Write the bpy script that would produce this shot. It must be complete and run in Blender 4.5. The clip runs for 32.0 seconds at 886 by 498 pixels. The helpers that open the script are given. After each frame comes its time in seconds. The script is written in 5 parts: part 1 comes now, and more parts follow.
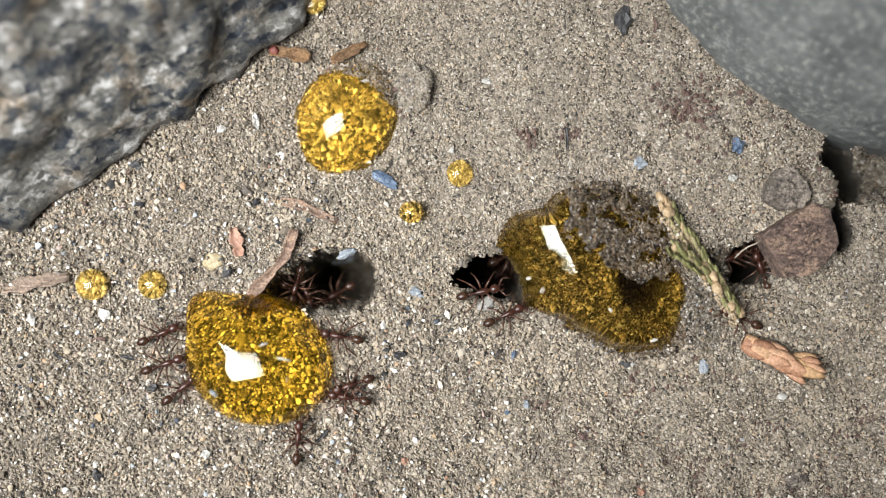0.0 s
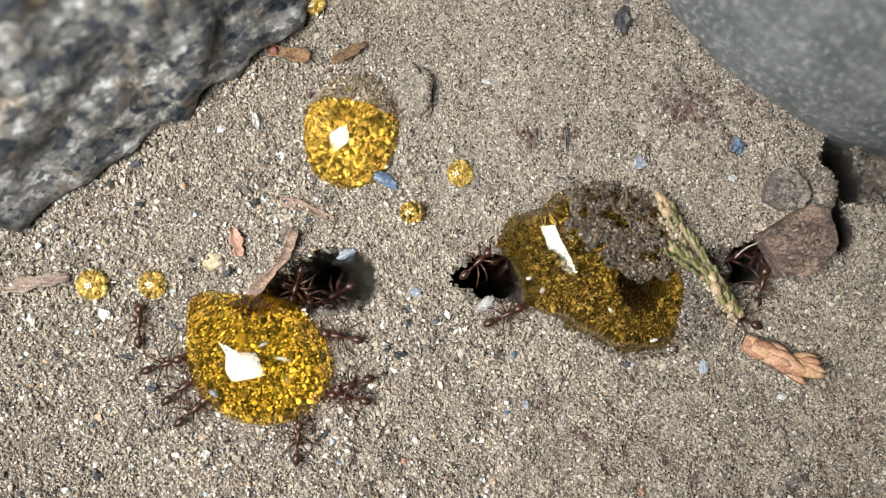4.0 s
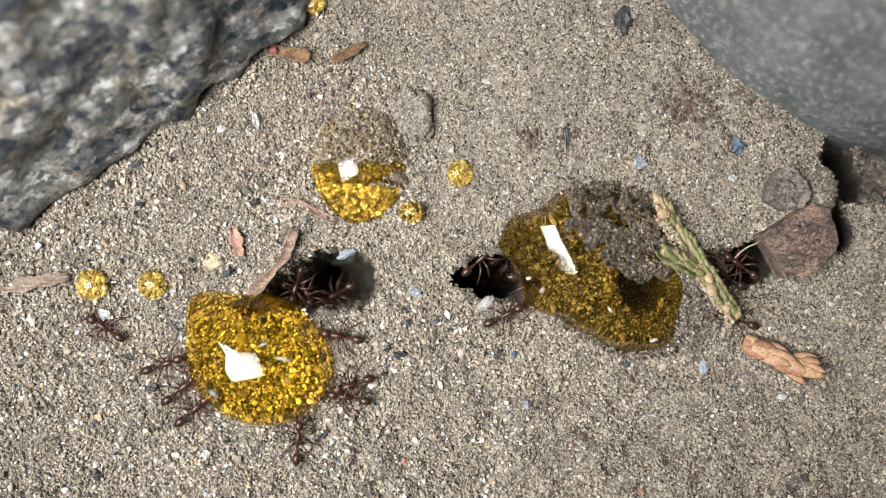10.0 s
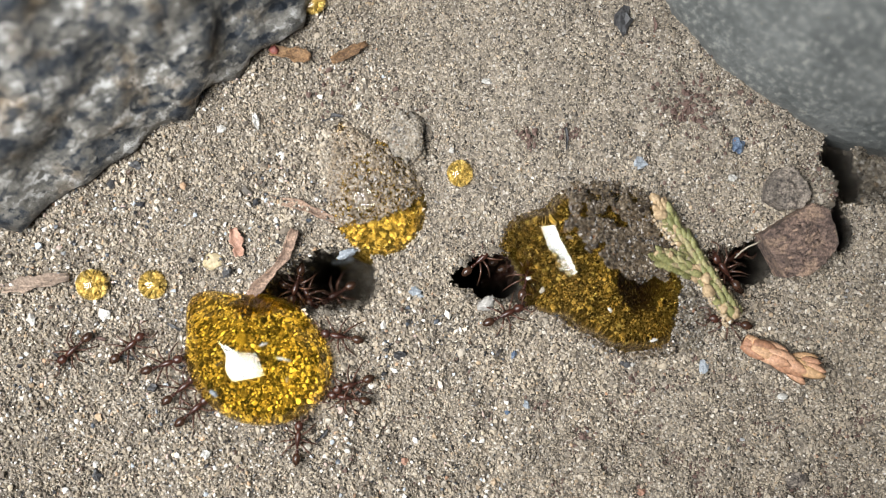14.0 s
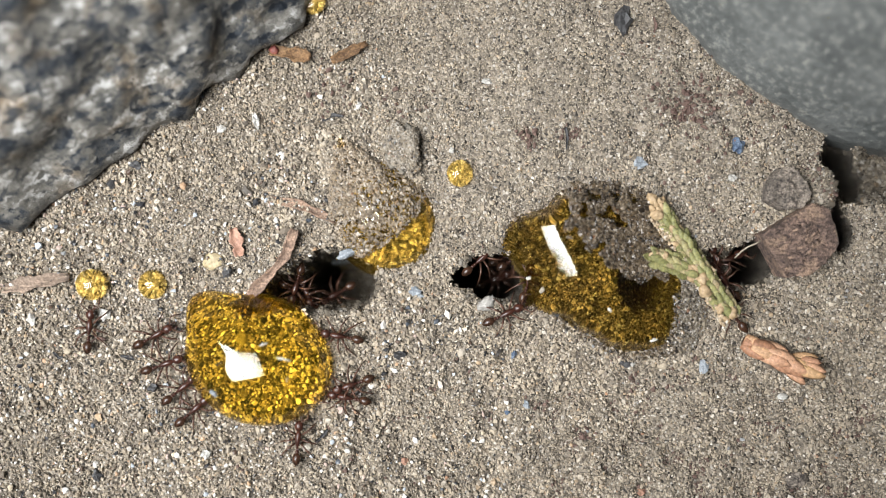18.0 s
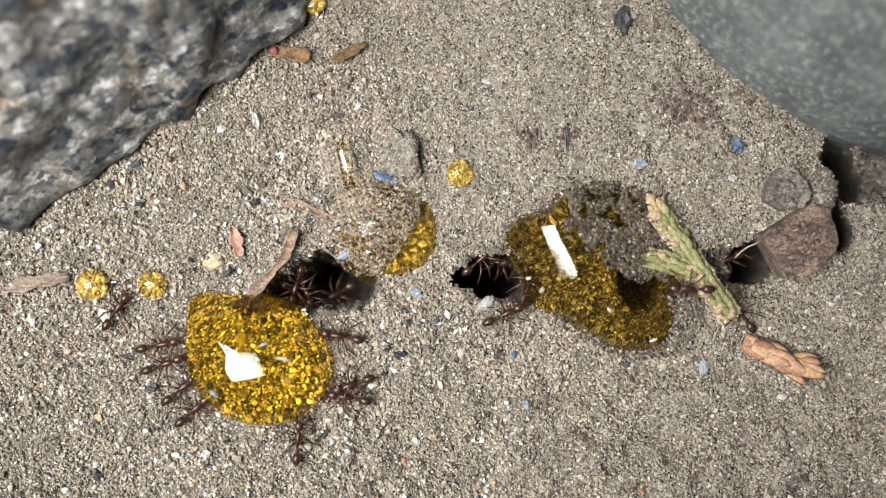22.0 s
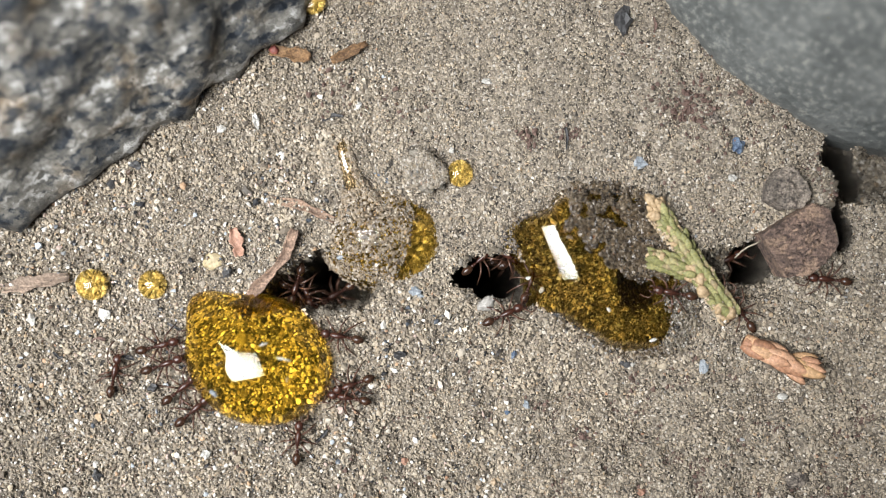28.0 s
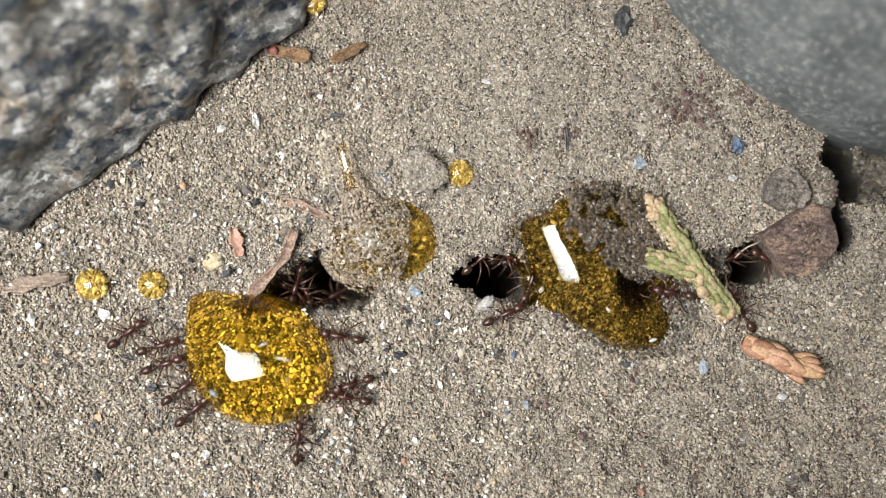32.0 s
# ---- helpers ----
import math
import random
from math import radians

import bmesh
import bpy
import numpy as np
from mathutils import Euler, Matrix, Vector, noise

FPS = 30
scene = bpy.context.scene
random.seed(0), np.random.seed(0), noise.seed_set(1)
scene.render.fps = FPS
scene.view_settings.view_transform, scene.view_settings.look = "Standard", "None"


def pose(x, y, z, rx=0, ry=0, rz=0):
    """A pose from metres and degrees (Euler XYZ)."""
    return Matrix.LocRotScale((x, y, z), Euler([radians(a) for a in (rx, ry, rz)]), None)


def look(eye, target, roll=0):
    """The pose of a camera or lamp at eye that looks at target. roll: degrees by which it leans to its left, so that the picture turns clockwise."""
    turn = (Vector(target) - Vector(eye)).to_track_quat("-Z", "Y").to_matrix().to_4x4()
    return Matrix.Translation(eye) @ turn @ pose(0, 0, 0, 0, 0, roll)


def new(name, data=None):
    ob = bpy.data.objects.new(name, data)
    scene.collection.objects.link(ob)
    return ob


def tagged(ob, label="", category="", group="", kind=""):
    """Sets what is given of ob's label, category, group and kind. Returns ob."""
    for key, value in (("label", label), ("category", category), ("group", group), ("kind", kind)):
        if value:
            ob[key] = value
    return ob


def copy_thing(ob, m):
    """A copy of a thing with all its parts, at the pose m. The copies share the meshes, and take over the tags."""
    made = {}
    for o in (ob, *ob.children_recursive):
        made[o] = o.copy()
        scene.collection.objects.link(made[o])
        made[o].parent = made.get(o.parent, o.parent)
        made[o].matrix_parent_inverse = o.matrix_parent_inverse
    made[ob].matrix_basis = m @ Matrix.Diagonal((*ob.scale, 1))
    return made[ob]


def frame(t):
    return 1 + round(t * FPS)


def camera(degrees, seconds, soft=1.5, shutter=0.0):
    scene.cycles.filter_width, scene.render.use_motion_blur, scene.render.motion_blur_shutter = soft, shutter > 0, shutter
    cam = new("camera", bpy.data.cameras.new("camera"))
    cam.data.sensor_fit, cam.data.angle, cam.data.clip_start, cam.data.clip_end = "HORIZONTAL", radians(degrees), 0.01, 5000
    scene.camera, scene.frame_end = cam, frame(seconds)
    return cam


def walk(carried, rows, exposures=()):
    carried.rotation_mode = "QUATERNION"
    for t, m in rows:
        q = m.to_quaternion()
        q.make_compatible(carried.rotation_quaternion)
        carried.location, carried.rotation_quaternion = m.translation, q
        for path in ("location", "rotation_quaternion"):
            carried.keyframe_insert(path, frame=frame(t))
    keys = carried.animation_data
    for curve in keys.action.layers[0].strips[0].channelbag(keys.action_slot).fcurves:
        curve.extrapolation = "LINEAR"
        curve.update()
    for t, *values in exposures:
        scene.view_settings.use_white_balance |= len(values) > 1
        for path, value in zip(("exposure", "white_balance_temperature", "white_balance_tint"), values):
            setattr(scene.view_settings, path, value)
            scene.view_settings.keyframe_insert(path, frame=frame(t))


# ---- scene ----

# One unit of the plan is 0.05 mm: an ant of about 4 mm is some 85 units long.
U = 5e-5
CX, CY = 784.0, 441.0
HIGH = 1681.3
SECONDS = 32.0

# ---- camera ----
cam = camera(50.0, SECONDS, soft=1.0)
cam.data.dof.use_dof = True
cam.data.dof.focus_distance = (HIGH + 14) * U
cam.data.dof.aperture_fstop = 10.0
walk(cam, [(0.0, pose(0, 0, HIGH * U)), (SECONDS, pose(0, 0, HIGH * U))], exposures=[(0.0, 0.0), (SECONDS, 0.0)])

# ---- world and light ----
world = bpy.data.worlds.new("open_shade")
scene.world = world
world.use_nodes = True
wn = world.node_tree.nodes
sky = wn.new("ShaderNodeTexSky")
sky.sky_type = "NISHITA"
sky.sun_disc = False
sky.sun_elevation = radians(58)
sky.sun_rotation = radians(270)
sky.dust_density = 3.0
wn["Background"].inputs["Strength"].default_value = 0.007
world.node_tree.links.new(sky.outputs[0], wn["Background"].inputs["Color"])

# Area lamp added close overhead, standing in for the sky patch every drop mirrors.
sky_lamp = bpy.data.lights.new("sky_gap", "AREA")
sky_lamp.shape, sky_lamp.size, sky_lamp.size_y = "RECTANGLE", 0.072, 0.098
sky_lamp.energy = 0.114
# Narrowed to make the light fall off to the edges, for the lens vignette.
sky_lamp.spread = radians(70)
sky_lamp.color = (0.96, 0.98, 1.0)
sky_lamp_ob = new("sky_gap", sky_lamp)
sky_lamp_ob.matrix_world = look((-0.0608, -0.0079, 0.112), (-0.006, -0.003, 0), roll=12)


# ---- small tools ----
def at(x, y, z=0.0):
    """A place in the plan, seen at (x, y) from straight above when it lies z units high."""
    k = (1 - z / HIGH) * U
    return Vector(((x - CX) * k, (CY - y) * k, z * U))


def mesh_of(name, verts, faces, material, smooth=True):
    me = bpy.data.meshes.new(name)
    me.from_pydata([tuple(v) for v in verts], [], faces)
    if material:
        me.materials.append(material)
    if smooth:
        me.polygons.foreach_set("use_smooth", [True] * len(me.polygons))
    me.update()
    return me


def mesh_bm(name, bm, material, smooth=True):
    me = bpy.data.meshes.new(name)
    bm.to_mesh(me)
    bm.free()
    if material:
        me.materials.append(material)
    if smooth:
        me.polygons.foreach_set("use_smooth", [True] * len(me.polygons))
    return me


def part(name, me, parent, label="", m=None):
    ob = new(name, me)
    ob.parent = parent
    if m is not None:
        ob.matrix_basis = m
    if label:
        ob["label"] = label
    return ob


def thing(name, label, category, m, me=None, group="", kind=""):
    ob = new(name, me)
    ob.matrix_basis = m
    return tagged(ob, label, category, group, kind)


def lattice(shape_seed):
    return np.random.RandomState(shape_seed).rand(256, 256)


def value_noise(x, y, cell, seed):
    """Smooth noise from 0 to 1 with bumps of one cell."""
    g = lattice(seed)
    fx, fy = np.asarray(x, float) / cell, np.asarray(y, float) / cell
    ix, iy = np.floor(fx).astype(int), np.floor(fy).astype(int)
    tx, ty = fx - ix, fy - iy
    tx, ty = tx * tx * (3 - 2 * tx), ty * ty * (3 - 2 * ty)
    a, b = g[ix % 256, iy % 256], g[(ix + 1) % 256, iy % 256]
    c, d = g[ix % 256, (iy + 1) % 256], g[(ix + 1) % 256, (iy + 1) % 256]
    return (a * (1 - tx) + b * tx) * (1 - ty) + (c * (1 - tx) + d * tx) * ty


def turn_of(dx, dy):
    """Heading in degrees of a step in the plan (y down)."""
    return math.degrees(math.atan2(-dy, dx))


# ---- materials ----
class Nodes:
    """A material's nodes, with short ways to add and join them."""

    def __init__(self, name):
        self.mat = bpy.data.materials.new(name)
        self.mat.use_nodes = True
        self.tree = self.mat.node_tree
        self.bsdf = self.tree.nodes["Principled BSDF"]

    def add(self, kind, **values):
        n = self.tree.nodes.new(kind)
        for key, value in values.items():
            n.inputs[key].default_value = value
        return n

    def join(self, a, b):
        self.tree.links.new(a, b)

    def coords(self):
        return self.add("ShaderNodeTexCoord").outputs["Object"]

    def noise(self, scale, detail=4.0, rough=0.6):
        n = self.add("ShaderNodeTexNoise", Scale=scale, Detail=detail, Roughness=rough)
        self.join(self.coords(), n.inputs["Vector"])
        return n.outputs["Fac"]

    def ramp(self, fac, stops, constant=False):
        n = self.add("ShaderNodeValToRGB")
        n.color_ramp.interpolation = "CONSTANT" if constant else "LINEAR"
        els = n.color_ramp.elements
        while len(els) < len(stops):
            els.new(0.5)
        for e, (p, c) in zip(els, stops):
            e.position, e.color = p, (*c, 1)
        self.join(fac, n.inputs["Fac"])
        return n.outputs["Color"]

    def mix(self, fac, a, b, blend="MIX"):
        n = self.add("ShaderNodeMix")
        n.data_type, n.blend_type = "RGBA", blend
        if isinstance(fac, float):
            n.inputs[0].default_value = fac
        else:
            self.join(fac, n.inputs[0])
        for socket, v in ((n.inputs[6], a), (n.inputs[7], b)):
            if isinstance(v, tuple):
                socket.default_value = (*v, 1)
            else:
                self.join(v, socket)
        return n.outputs[2]

    def bump(self, height, strength, distance):
        n = self.add("ShaderNodeBump", Strength=strength, Distance=distance)
        self.join(height, n.inputs["Height"])
        self.join(n.outputs[0], self.bsdf.inputs["Normal"])

    def set(self, **values):
        for key, value in values.items():
            self.bsdf.inputs[key.replace("_", " ")].default_value = value


def plain(name, dark, light, scale, rough=0.7, bump=0.4, detail=5.0, fine=5.0):
    """A matt material: two colours mixed at two scales, with fine relief."""
    n = Nodes(name)
    big = n.ramp(n.noise(scale, detail), [(0.32, dark), (0.68, light)])
    grain = n.ramp(n.noise(scale * fine, 3.0), [(0.3, (0.55, 0.55, 0.55)), (0.7, (1.25, 1.25, 1.25))])
    n.join(n.mix(0.8, big, grain, "MULTIPLY"), n.bsdf.inputs["Base Color"])
    n.set(Roughness=rough)
    n.bump(n.noise(scale * fine * 0.6), bump, 1.0 / (scale * fine))
    return n.mat


def grains_material(name, dim=1.0, rough=0.55, shine=0.6, dusty=0.0, patchy=0.70, warm=0.0):
    """Sand: every grain has its own mineral colour."""
    n = Nodes(name)
    geo = n.add("ShaderNodeNewGeometry")
    own = geo.outputs["Random Per Island"]
    c = lambda r, g, b: (r * dim * (1.05 + warm), g * dim, b * dim * (0.94 - warm))
    col = n.ramp(own, [
        (0.0, c(0.035, 0.029, 0.025)), (0.09, c(0.14, 0.118, 0.098)), (0.21, c(0.26, 0.225, 0.18)), (0.36, c(0.35, 0.305, 0.24)),
        (0.52, c(0.42, 0.375, 0.30)), (0.67, c(0.34, 0.315, 0.275)), (0.77, c(0.49, 0.45, 0.385)), (0.865, c(0.42, 0.315, 0.205)),
        (0.90, c(0.62, 0.60, 0.56)), (0.965, c(0.80, 0.79, 0.76)), (0.985, c(0.36, 0.20, 0.12)), (0.992, c(0.22, 0.25, 0.29))], True)
    if dusty:
        col = n.mix(dusty, col, c(0.345, 0.31, 0.262))
    dirt = n.ramp(n.noise(6000.0, 3.0), [(0.3, (0.72, 0.70, 0.66)), (0.65, (1.12, 1.12, 1.12))])
    broad = n.ramp(n.noise(240.0 / patchy ** 2 * 0.5, 5.0, 0.65), [(0.35, (patchy, patchy * 0.985, patchy * 0.96)), (0.62, (1.08, 1.07, 1.04))])
    n.join(n.mix(0.8, n.mix(0.75, col, dirt, "MULTIPLY"), broad, "MULTIPLY"), n.bsdf.inputs["Base Color"])
    n.set(Roughness=rough)
    n.bsdf.inputs["Specular IOR Level"].default_value = shine
    return n.mat


M_SAND = grains_material("sand_grains", 0.86, 0.6, 0.4, 0.18)
M_FINE = grains_material("fine_sand_grains", 0.91, 0.75, 0.3, 0.42)
M_WET = grains_material("wet_sand_grains", 0.26, 0.35, 0.5, 0.05, 0.34, 0.14)
M_CLOD = grains_material("clod_grains", 0.56, 0.55, 0.6, 0.2)
M_DAMP = grains_material("damp_sand_grains", 0.42, 0.35)
# Crumb colour kept dark for the shade inside the openings and the cleft.
M_SOILSHADE = grains_material("damp_earth_crumbs", 0.32, 0.7, 0.3, 0.2)
M_COAT = grains_material("honeyed_sand_grains", 0.60, 0.35, 0.5, 0.25, 0.62, 0.06)


def specks_material(name, stops, rough):
    """Single mineral grains that stand out of the sand, each with its own colour."""
    n = Nodes(name)
    own = n.add("ShaderNodeNewGeometry").outputs["Random Per Island"]
    cloud = n.ramp(n.noise(4000.0, 3.0), [(0.3, (0.7, 0.69, 0.67)), (0.65, (1.05, 1.05, 1.05))])
    n.join(n.mix(0.8, n.ramp(own, stops, True), cloud, "MULTIPLY"), n.bsdf.inputs["Base Color"])
    n.set(Roughness=rough)
    return n.mat


M_QUARTZ = specks_material("quartz_grains", [(0.0, (0.64, 0.615, 0.575)), (0.3, (0.50, 0.475, 0.435)), (0.6, (0.52, 0.44, 0.325)), (0.74, (0.48, 0.37, 0.32)), (0.86, (0.40, 0.435, 0.47)), (0.95, (0.44, 0.29, 0.18))], 0.3)
M_CRUMB = specks_material("twig_crumbs", [(0.0, (0.44, 0.33, 0.21)), (0.4, (0.36, 0.28, 0.18)), (0.7, (0.30, 0.245, 0.17)), (0.9, (0.52, 0.47, 0.40))], 0.5)
M_DARKGRAIN = specks_material("dark_grains", [(0.0, (0.02, 0.02, 0.022)), (0.4, (0.05, 0.043, 0.038)), (0.65, (0.085, 0.055, 0.038)), (0.85, (0.06, 0.068, 0.08))], 0.4)


def bed_material(name, gain, mottled, pale=0.0, lid=0.8):
    """Soaked sand under honey: dark and pale grains side by side."""
    n = Nodes(name)
    own = n.add("ShaderNodeNewGeometry").outputs["Random Per Island"]
    col = n.ramp(own, [(0.0, (0.012, 0.011, 0.010)), (0.17, (0.06, 0.05, 0.04)), (0.36, (0.19, 0.15, 0.11)), (0.60, (0.36, 0.29, 0.21)), (0.78, (min(lid, 0.55), min(lid, 0.55) * 0.87, min(lid, 0.55) * 0.69)), (0.92, (lid, lid * 0.97, lid * 0.9))], True)
    if pale:
        col = n.mix(pale, col, (0.52, 0.44, 0.33))
    dirt = n.ramp(n.noise(5000.0, 3.0), [(0.3, (0.6 * gain, 0.58 * gain, 0.55 * gain)), (0.65, (1.1 * gain, 1.1 * gain, 1.1 * gain))])
    broad = n.ramp(n.noise(620.0, 4.0, 0.7), [(0.38, (0.16, 0.15, 0.14)), (0.5, (0.8, 0.77, 0.72)), (0.62, (1.4, 1.34, 1.25))])
    n.join(n.mix(mottled, n.mix(0.75, col, dirt, "MULTIPLY"), broad, "MULTIPLY"), n.bsdf.inputs["Base Color"])
    n.set(Roughness=0.6)
    return n.mat


M_BED = bed_material("honey_bed_grains", 2.15, 0.45)
M_DARKBED = bed_material("dark_bed_grains", 1.25, 0.6, 0.0, 0.5)
M_MUDBED = bed_material("muddy_bed_grains", 0.8, 0.6, 0.0, 0.2)
M_PALEBED = bed_material("pale_bed_grains", 1.6, 0.25, 0.35)
M_GOLDBED = bed_material("gold_bed_grains", 2.05, 0.65, 0.08)


def earth_material():
    """Packed fine sand: small cells of many mineral colours."""
    n = Nodes("packed_sand")
    cells = n.add("ShaderNodeTexVoronoi", Scale=4600.0)
    n.join(n.coords(), cells.inputs["Vector"])
    own = n.add("ShaderNodeSeparateColor")
    n.join(cells.outputs["Color"], own.inputs[0])
    col = n.ramp(own.outputs[0], [(0.0, (0.030, 0.026, 0.021)), (0.10, (0.095, 0.080, 0.063)), (0.32, (0.155, 0.132, 0.103)), (0.62, (0.21, 0.18, 0.143)), (0.86, (0.28, 0.245, 0.20)), (0.96, (0.36, 0.337, 0.30))], True)
    broad = n.ramp(n.noise(260.0, 4.0), [(0.3, (0.72, 0.70, 0.68)), (0.7, (1.1, 1.08, 1.04))])
    n.join(n.mix(0.8, col, broad, "MULTIPLY"), n.bsdf.inputs["Base Color"])
    n.set(Roughness=0.85)
    n.bump(cells.outputs["Distance"], 0.9, -0.00012)
    return n.mat


M_EARTH = earth_material()
M_DUST = plain("dusty_clod", (0.14, 0.125, 0.10), (0.22, 0.195, 0.16), 700.0, 0.95, 0.8)


def honey_material(name, tint, clearness):
    n = Nodes(name)
    n.set(Base_Color=(*tint, 1), Roughness=0.0, IOR=1.47)
    n.bsdf.inputs["Specular IOR Level"].default_value = 0.7
    n.bsdf.inputs["Coat Weight"].default_value = 0.45
    n.bsdf.inputs["Coat Roughness"].default_value = 0.0
    n.bsdf.inputs["Transmission Weight"].default_value = 1.0
    clear = n.add("ShaderNodeBsdfTransparent", Color=(tint[0] * 0.95, tint[1] * 0.92, tint[2] * 0.8, 1))
    both = n.add("ShaderNodeMixShader", Fac=clearness)
    n.join(n.bsdf.outputs[0], both.inputs[1])
    n.join(clear.outputs[0], both.inputs[2])
    n.join(both.outputs[0], n.tree.nodes["Material Output"].inputs["Surface"])
    return n.mat


M_HONEY = honey_material("honey", (0.98, 0.715, 0.085), 0.14)
M_DARKHONEY = honey_material("dark_honey", (0.87, 0.645, 0.15), 0.14)
M_LIGHTHONEY = honey_material("light_honey", (1.0, 0.80, 0.23), 0.30)
M_TAILHONEY = honey_material("thin_honey", (0.92, 0.80, 0.58), 0.2)
M_DROPLET = honey_material("pale_honey", (1.0, 0.87, 0.42), 0.40)


def granite_material():
    """Granite: interlocked crystals, pale ones and dark ones in clusters, with brown stains."""
    n = Nodes("granite")
    warp = n.add("ShaderNodeTexNoise", Scale=900.0, Detail=5.0, Roughness=0.7)
    n.join(n.coords(), warp.inputs["Vector"])
    bent = n.add("ShaderNodeVectorMath")
    bent.operation = "MULTIPLY_ADD"
    bent.inputs[1].default_value = (0.0016, 0.0016, 0.0016)
    n.join(warp.outputs["Color"], bent.inputs[0])
    grained = n.add("ShaderNodeMapping")
    grained.inputs["Scale"].default_value = (0.45, 1.0, 1.0)
    n.join(n.coords(), grained.inputs["Vector"])
    n.join(grained.outputs[0], bent.inputs[2])
    sizes = []
    for scale in (900.0, 2300.0):
        cells = n.add("ShaderNodeTexVoronoi", Scale=scale)
        n.join(bent.outputs[0], cells.inputs["Vector"])
        one = n.add("ShaderNodeSeparateColor")
        n.join(cells.outputs["Color"], one.inputs[0])
        sizes.append(one.outputs[0])
    crystal = n.mix(0.5, sizes[0], sizes[1])
    cluster = n.ramp(n.noise(460.0, 5.0, 0.65), [(0.34, (0.0, 0.0, 0.0)), (0.66, (1.0, 1.0, 1.0))])
    col = n.ramp(n.mix(0.33, crystal, cluster), [(0.22, (0.012, 0.016, 0.022)), (0.34, (0.040, 0.045, 0.052)), (0.44, (0.078, 0.077, 0.072)), (0.55, (0.135, 0.126, 0.109)), (0.67, (0.21, 0.2, 0.178)), (0.79, (0.42, 0.41, 0.39))])
    stain = n.ramp(n.noise(330.0, 5.0, 0.6), [(0.52, (1.0, 1.0, 1.0)), (0.7, (0.80, 0.62, 0.44))])
    grit = n.ramp(n.noise(2600.0, 4.0, 0.7), [(0.32, (0.6, 0.6, 0.6)), (0.65, (1.15, 1.15, 1.15))])
    n.join(n.mix(0.8, n.mix(0.9, col, stain, "MULTIPLY"), grit, "MULTIPLY"), n.bsdf.inputs["Base Color"])
    n.set(Roughness=0.45)
    n.bump(n.mix(0.45, n.noise(500.0, 6.0), crystal), 0.6, 0.001)
    return n.mat


M_GRANITE = granite_material()


def boulder_material():
    n = Nodes("grey_boulder")
    base = n.ramp(n.noise(170.0, 6.0), [(0.3, (0.075, 0.081, 0.079)), (0.7, (0.16, 0.166, 0.158))])
    flecks = n.ramp(n.noise(1500.0, 5.0, 0.7), [(0.54, (0.0, 0.0, 0.0)), (0.68, (1.0, 1.0, 1.0))])
    pits = n.ramp(n.noise(1500.0, 4.0), [(0.3, (0.6, 0.6, 0.6)), (0.6, (1.1, 1.1, 1.1))])
    col = n.mix(flecks, base, (0.23, 0.23, 0.205))
    n.join(n.mix(0.7, col, pits, "MULTIPLY"), n.bsdf.inputs["Base Color"])
    n.set(Roughness=0.5)
    n.bump(n.noise(900.0, 5.0), 0.4, 0.0006)
    return n.mat


M_BOULDER = boulder_material()


def bark_material(name, dark, light, along=0.22, patch=None):
    """Weathered fibres: streaks along the piece, pits and pale flecks."""
    n = Nodes(name)
    stretch = n.add("ShaderNodeMapping")
    stretch.inputs["Scale"].default_value = (along, 1.0, 1.0)
    n.join(n.coords(), stretch.inputs["Vector"])
    fibre = n.add("ShaderNodeTexNoise", Scale=2600.0, Detail=6.0, Roughness=0.7)
    n.join(stretch.outputs[0], fibre.inputs["Vector"])
    streak = n.ramp(fibre.outputs["Fac"], [(0.34, dark), (0.5, tuple((a + b) / 2 for a, b in zip(dark, light))), (0.66, light)])
    fleck = n.ramp(n.noise(5200.0, 3.0), [(0.36, (0.45, 0.43, 0.42)), (0.6, (1.15, 1.15, 1.15)), (0.74, (1.7, 1.6, 1.5))])
    broad = n.ramp(n.noise(420.0, 4.0), [(0.35, (0.7, 0.68, 0.68)), (0.65, (1.2, 1.15, 1.1))])
    col = n.mix(0.8, n.mix(0.8, streak, fleck, "MULTIPLY"), broad, "MULTIPLY")
    if patch:
        where = n.ramp(n.noise(560.0, 5.0, 0.65), [(0.48, (0, 0, 0)), (0.58, (0.75, 0.75, 0.75))])
        col = n.mix(where, col, n.mix(0.85, patch, fleck, "MULTIPLY"))
        pits = n.ramp(n.noise(3600.0, 4.0, 0.7), [(0.40, (0.2, 0.17, 0.19)), (0.47, (1, 1, 1))])
        col = n.mix(0.85, col, pits, "MULTIPLY")
        n.bump(n.noise(4800.0, 5.0, 0.7), 1.0, 0.0002)
    else:
        n.bump(fibre.outputs["Fac"], 1.0, 0.00022)
    n.join(col, n.bsdf.inputs["Base Color"])
    n.set(Roughness=0.85)
    return n.mat


M_BARK = bark_material("brown_bark", (0.048, 0.033, 0.028), (0.27, 0.187, 0.145), 0.5, (0.33, 0.225, 0.155))
M_GREYSTONE = bark_material("grey_stone", (0.07, 0.061, 0.053), (0.29, 0.25, 0.205), 0.9, (0.29, 0.245, 0.20))
M_BROWNLEAF = bark_material("brown_leaf", (0.085, 0.045, 0.02), (0.25, 0.15, 0.072), 0.4)
M_PINKLEAF = bark_material("faded_leaf", (0.13, 0.085, 0.06), (0.34, 0.235, 0.17), 0.4)
M_ORANGE = plain("orange_chip", (0.22, 0.11, 0.07), (0.38, 0.22, 0.155), 700.0, 0.7, 0.4)
M_STRAW = plain("straw", (0.20, 0.165, 0.115), (0.40, 0.35, 0.27), 900.0, 0.6, 0.4)
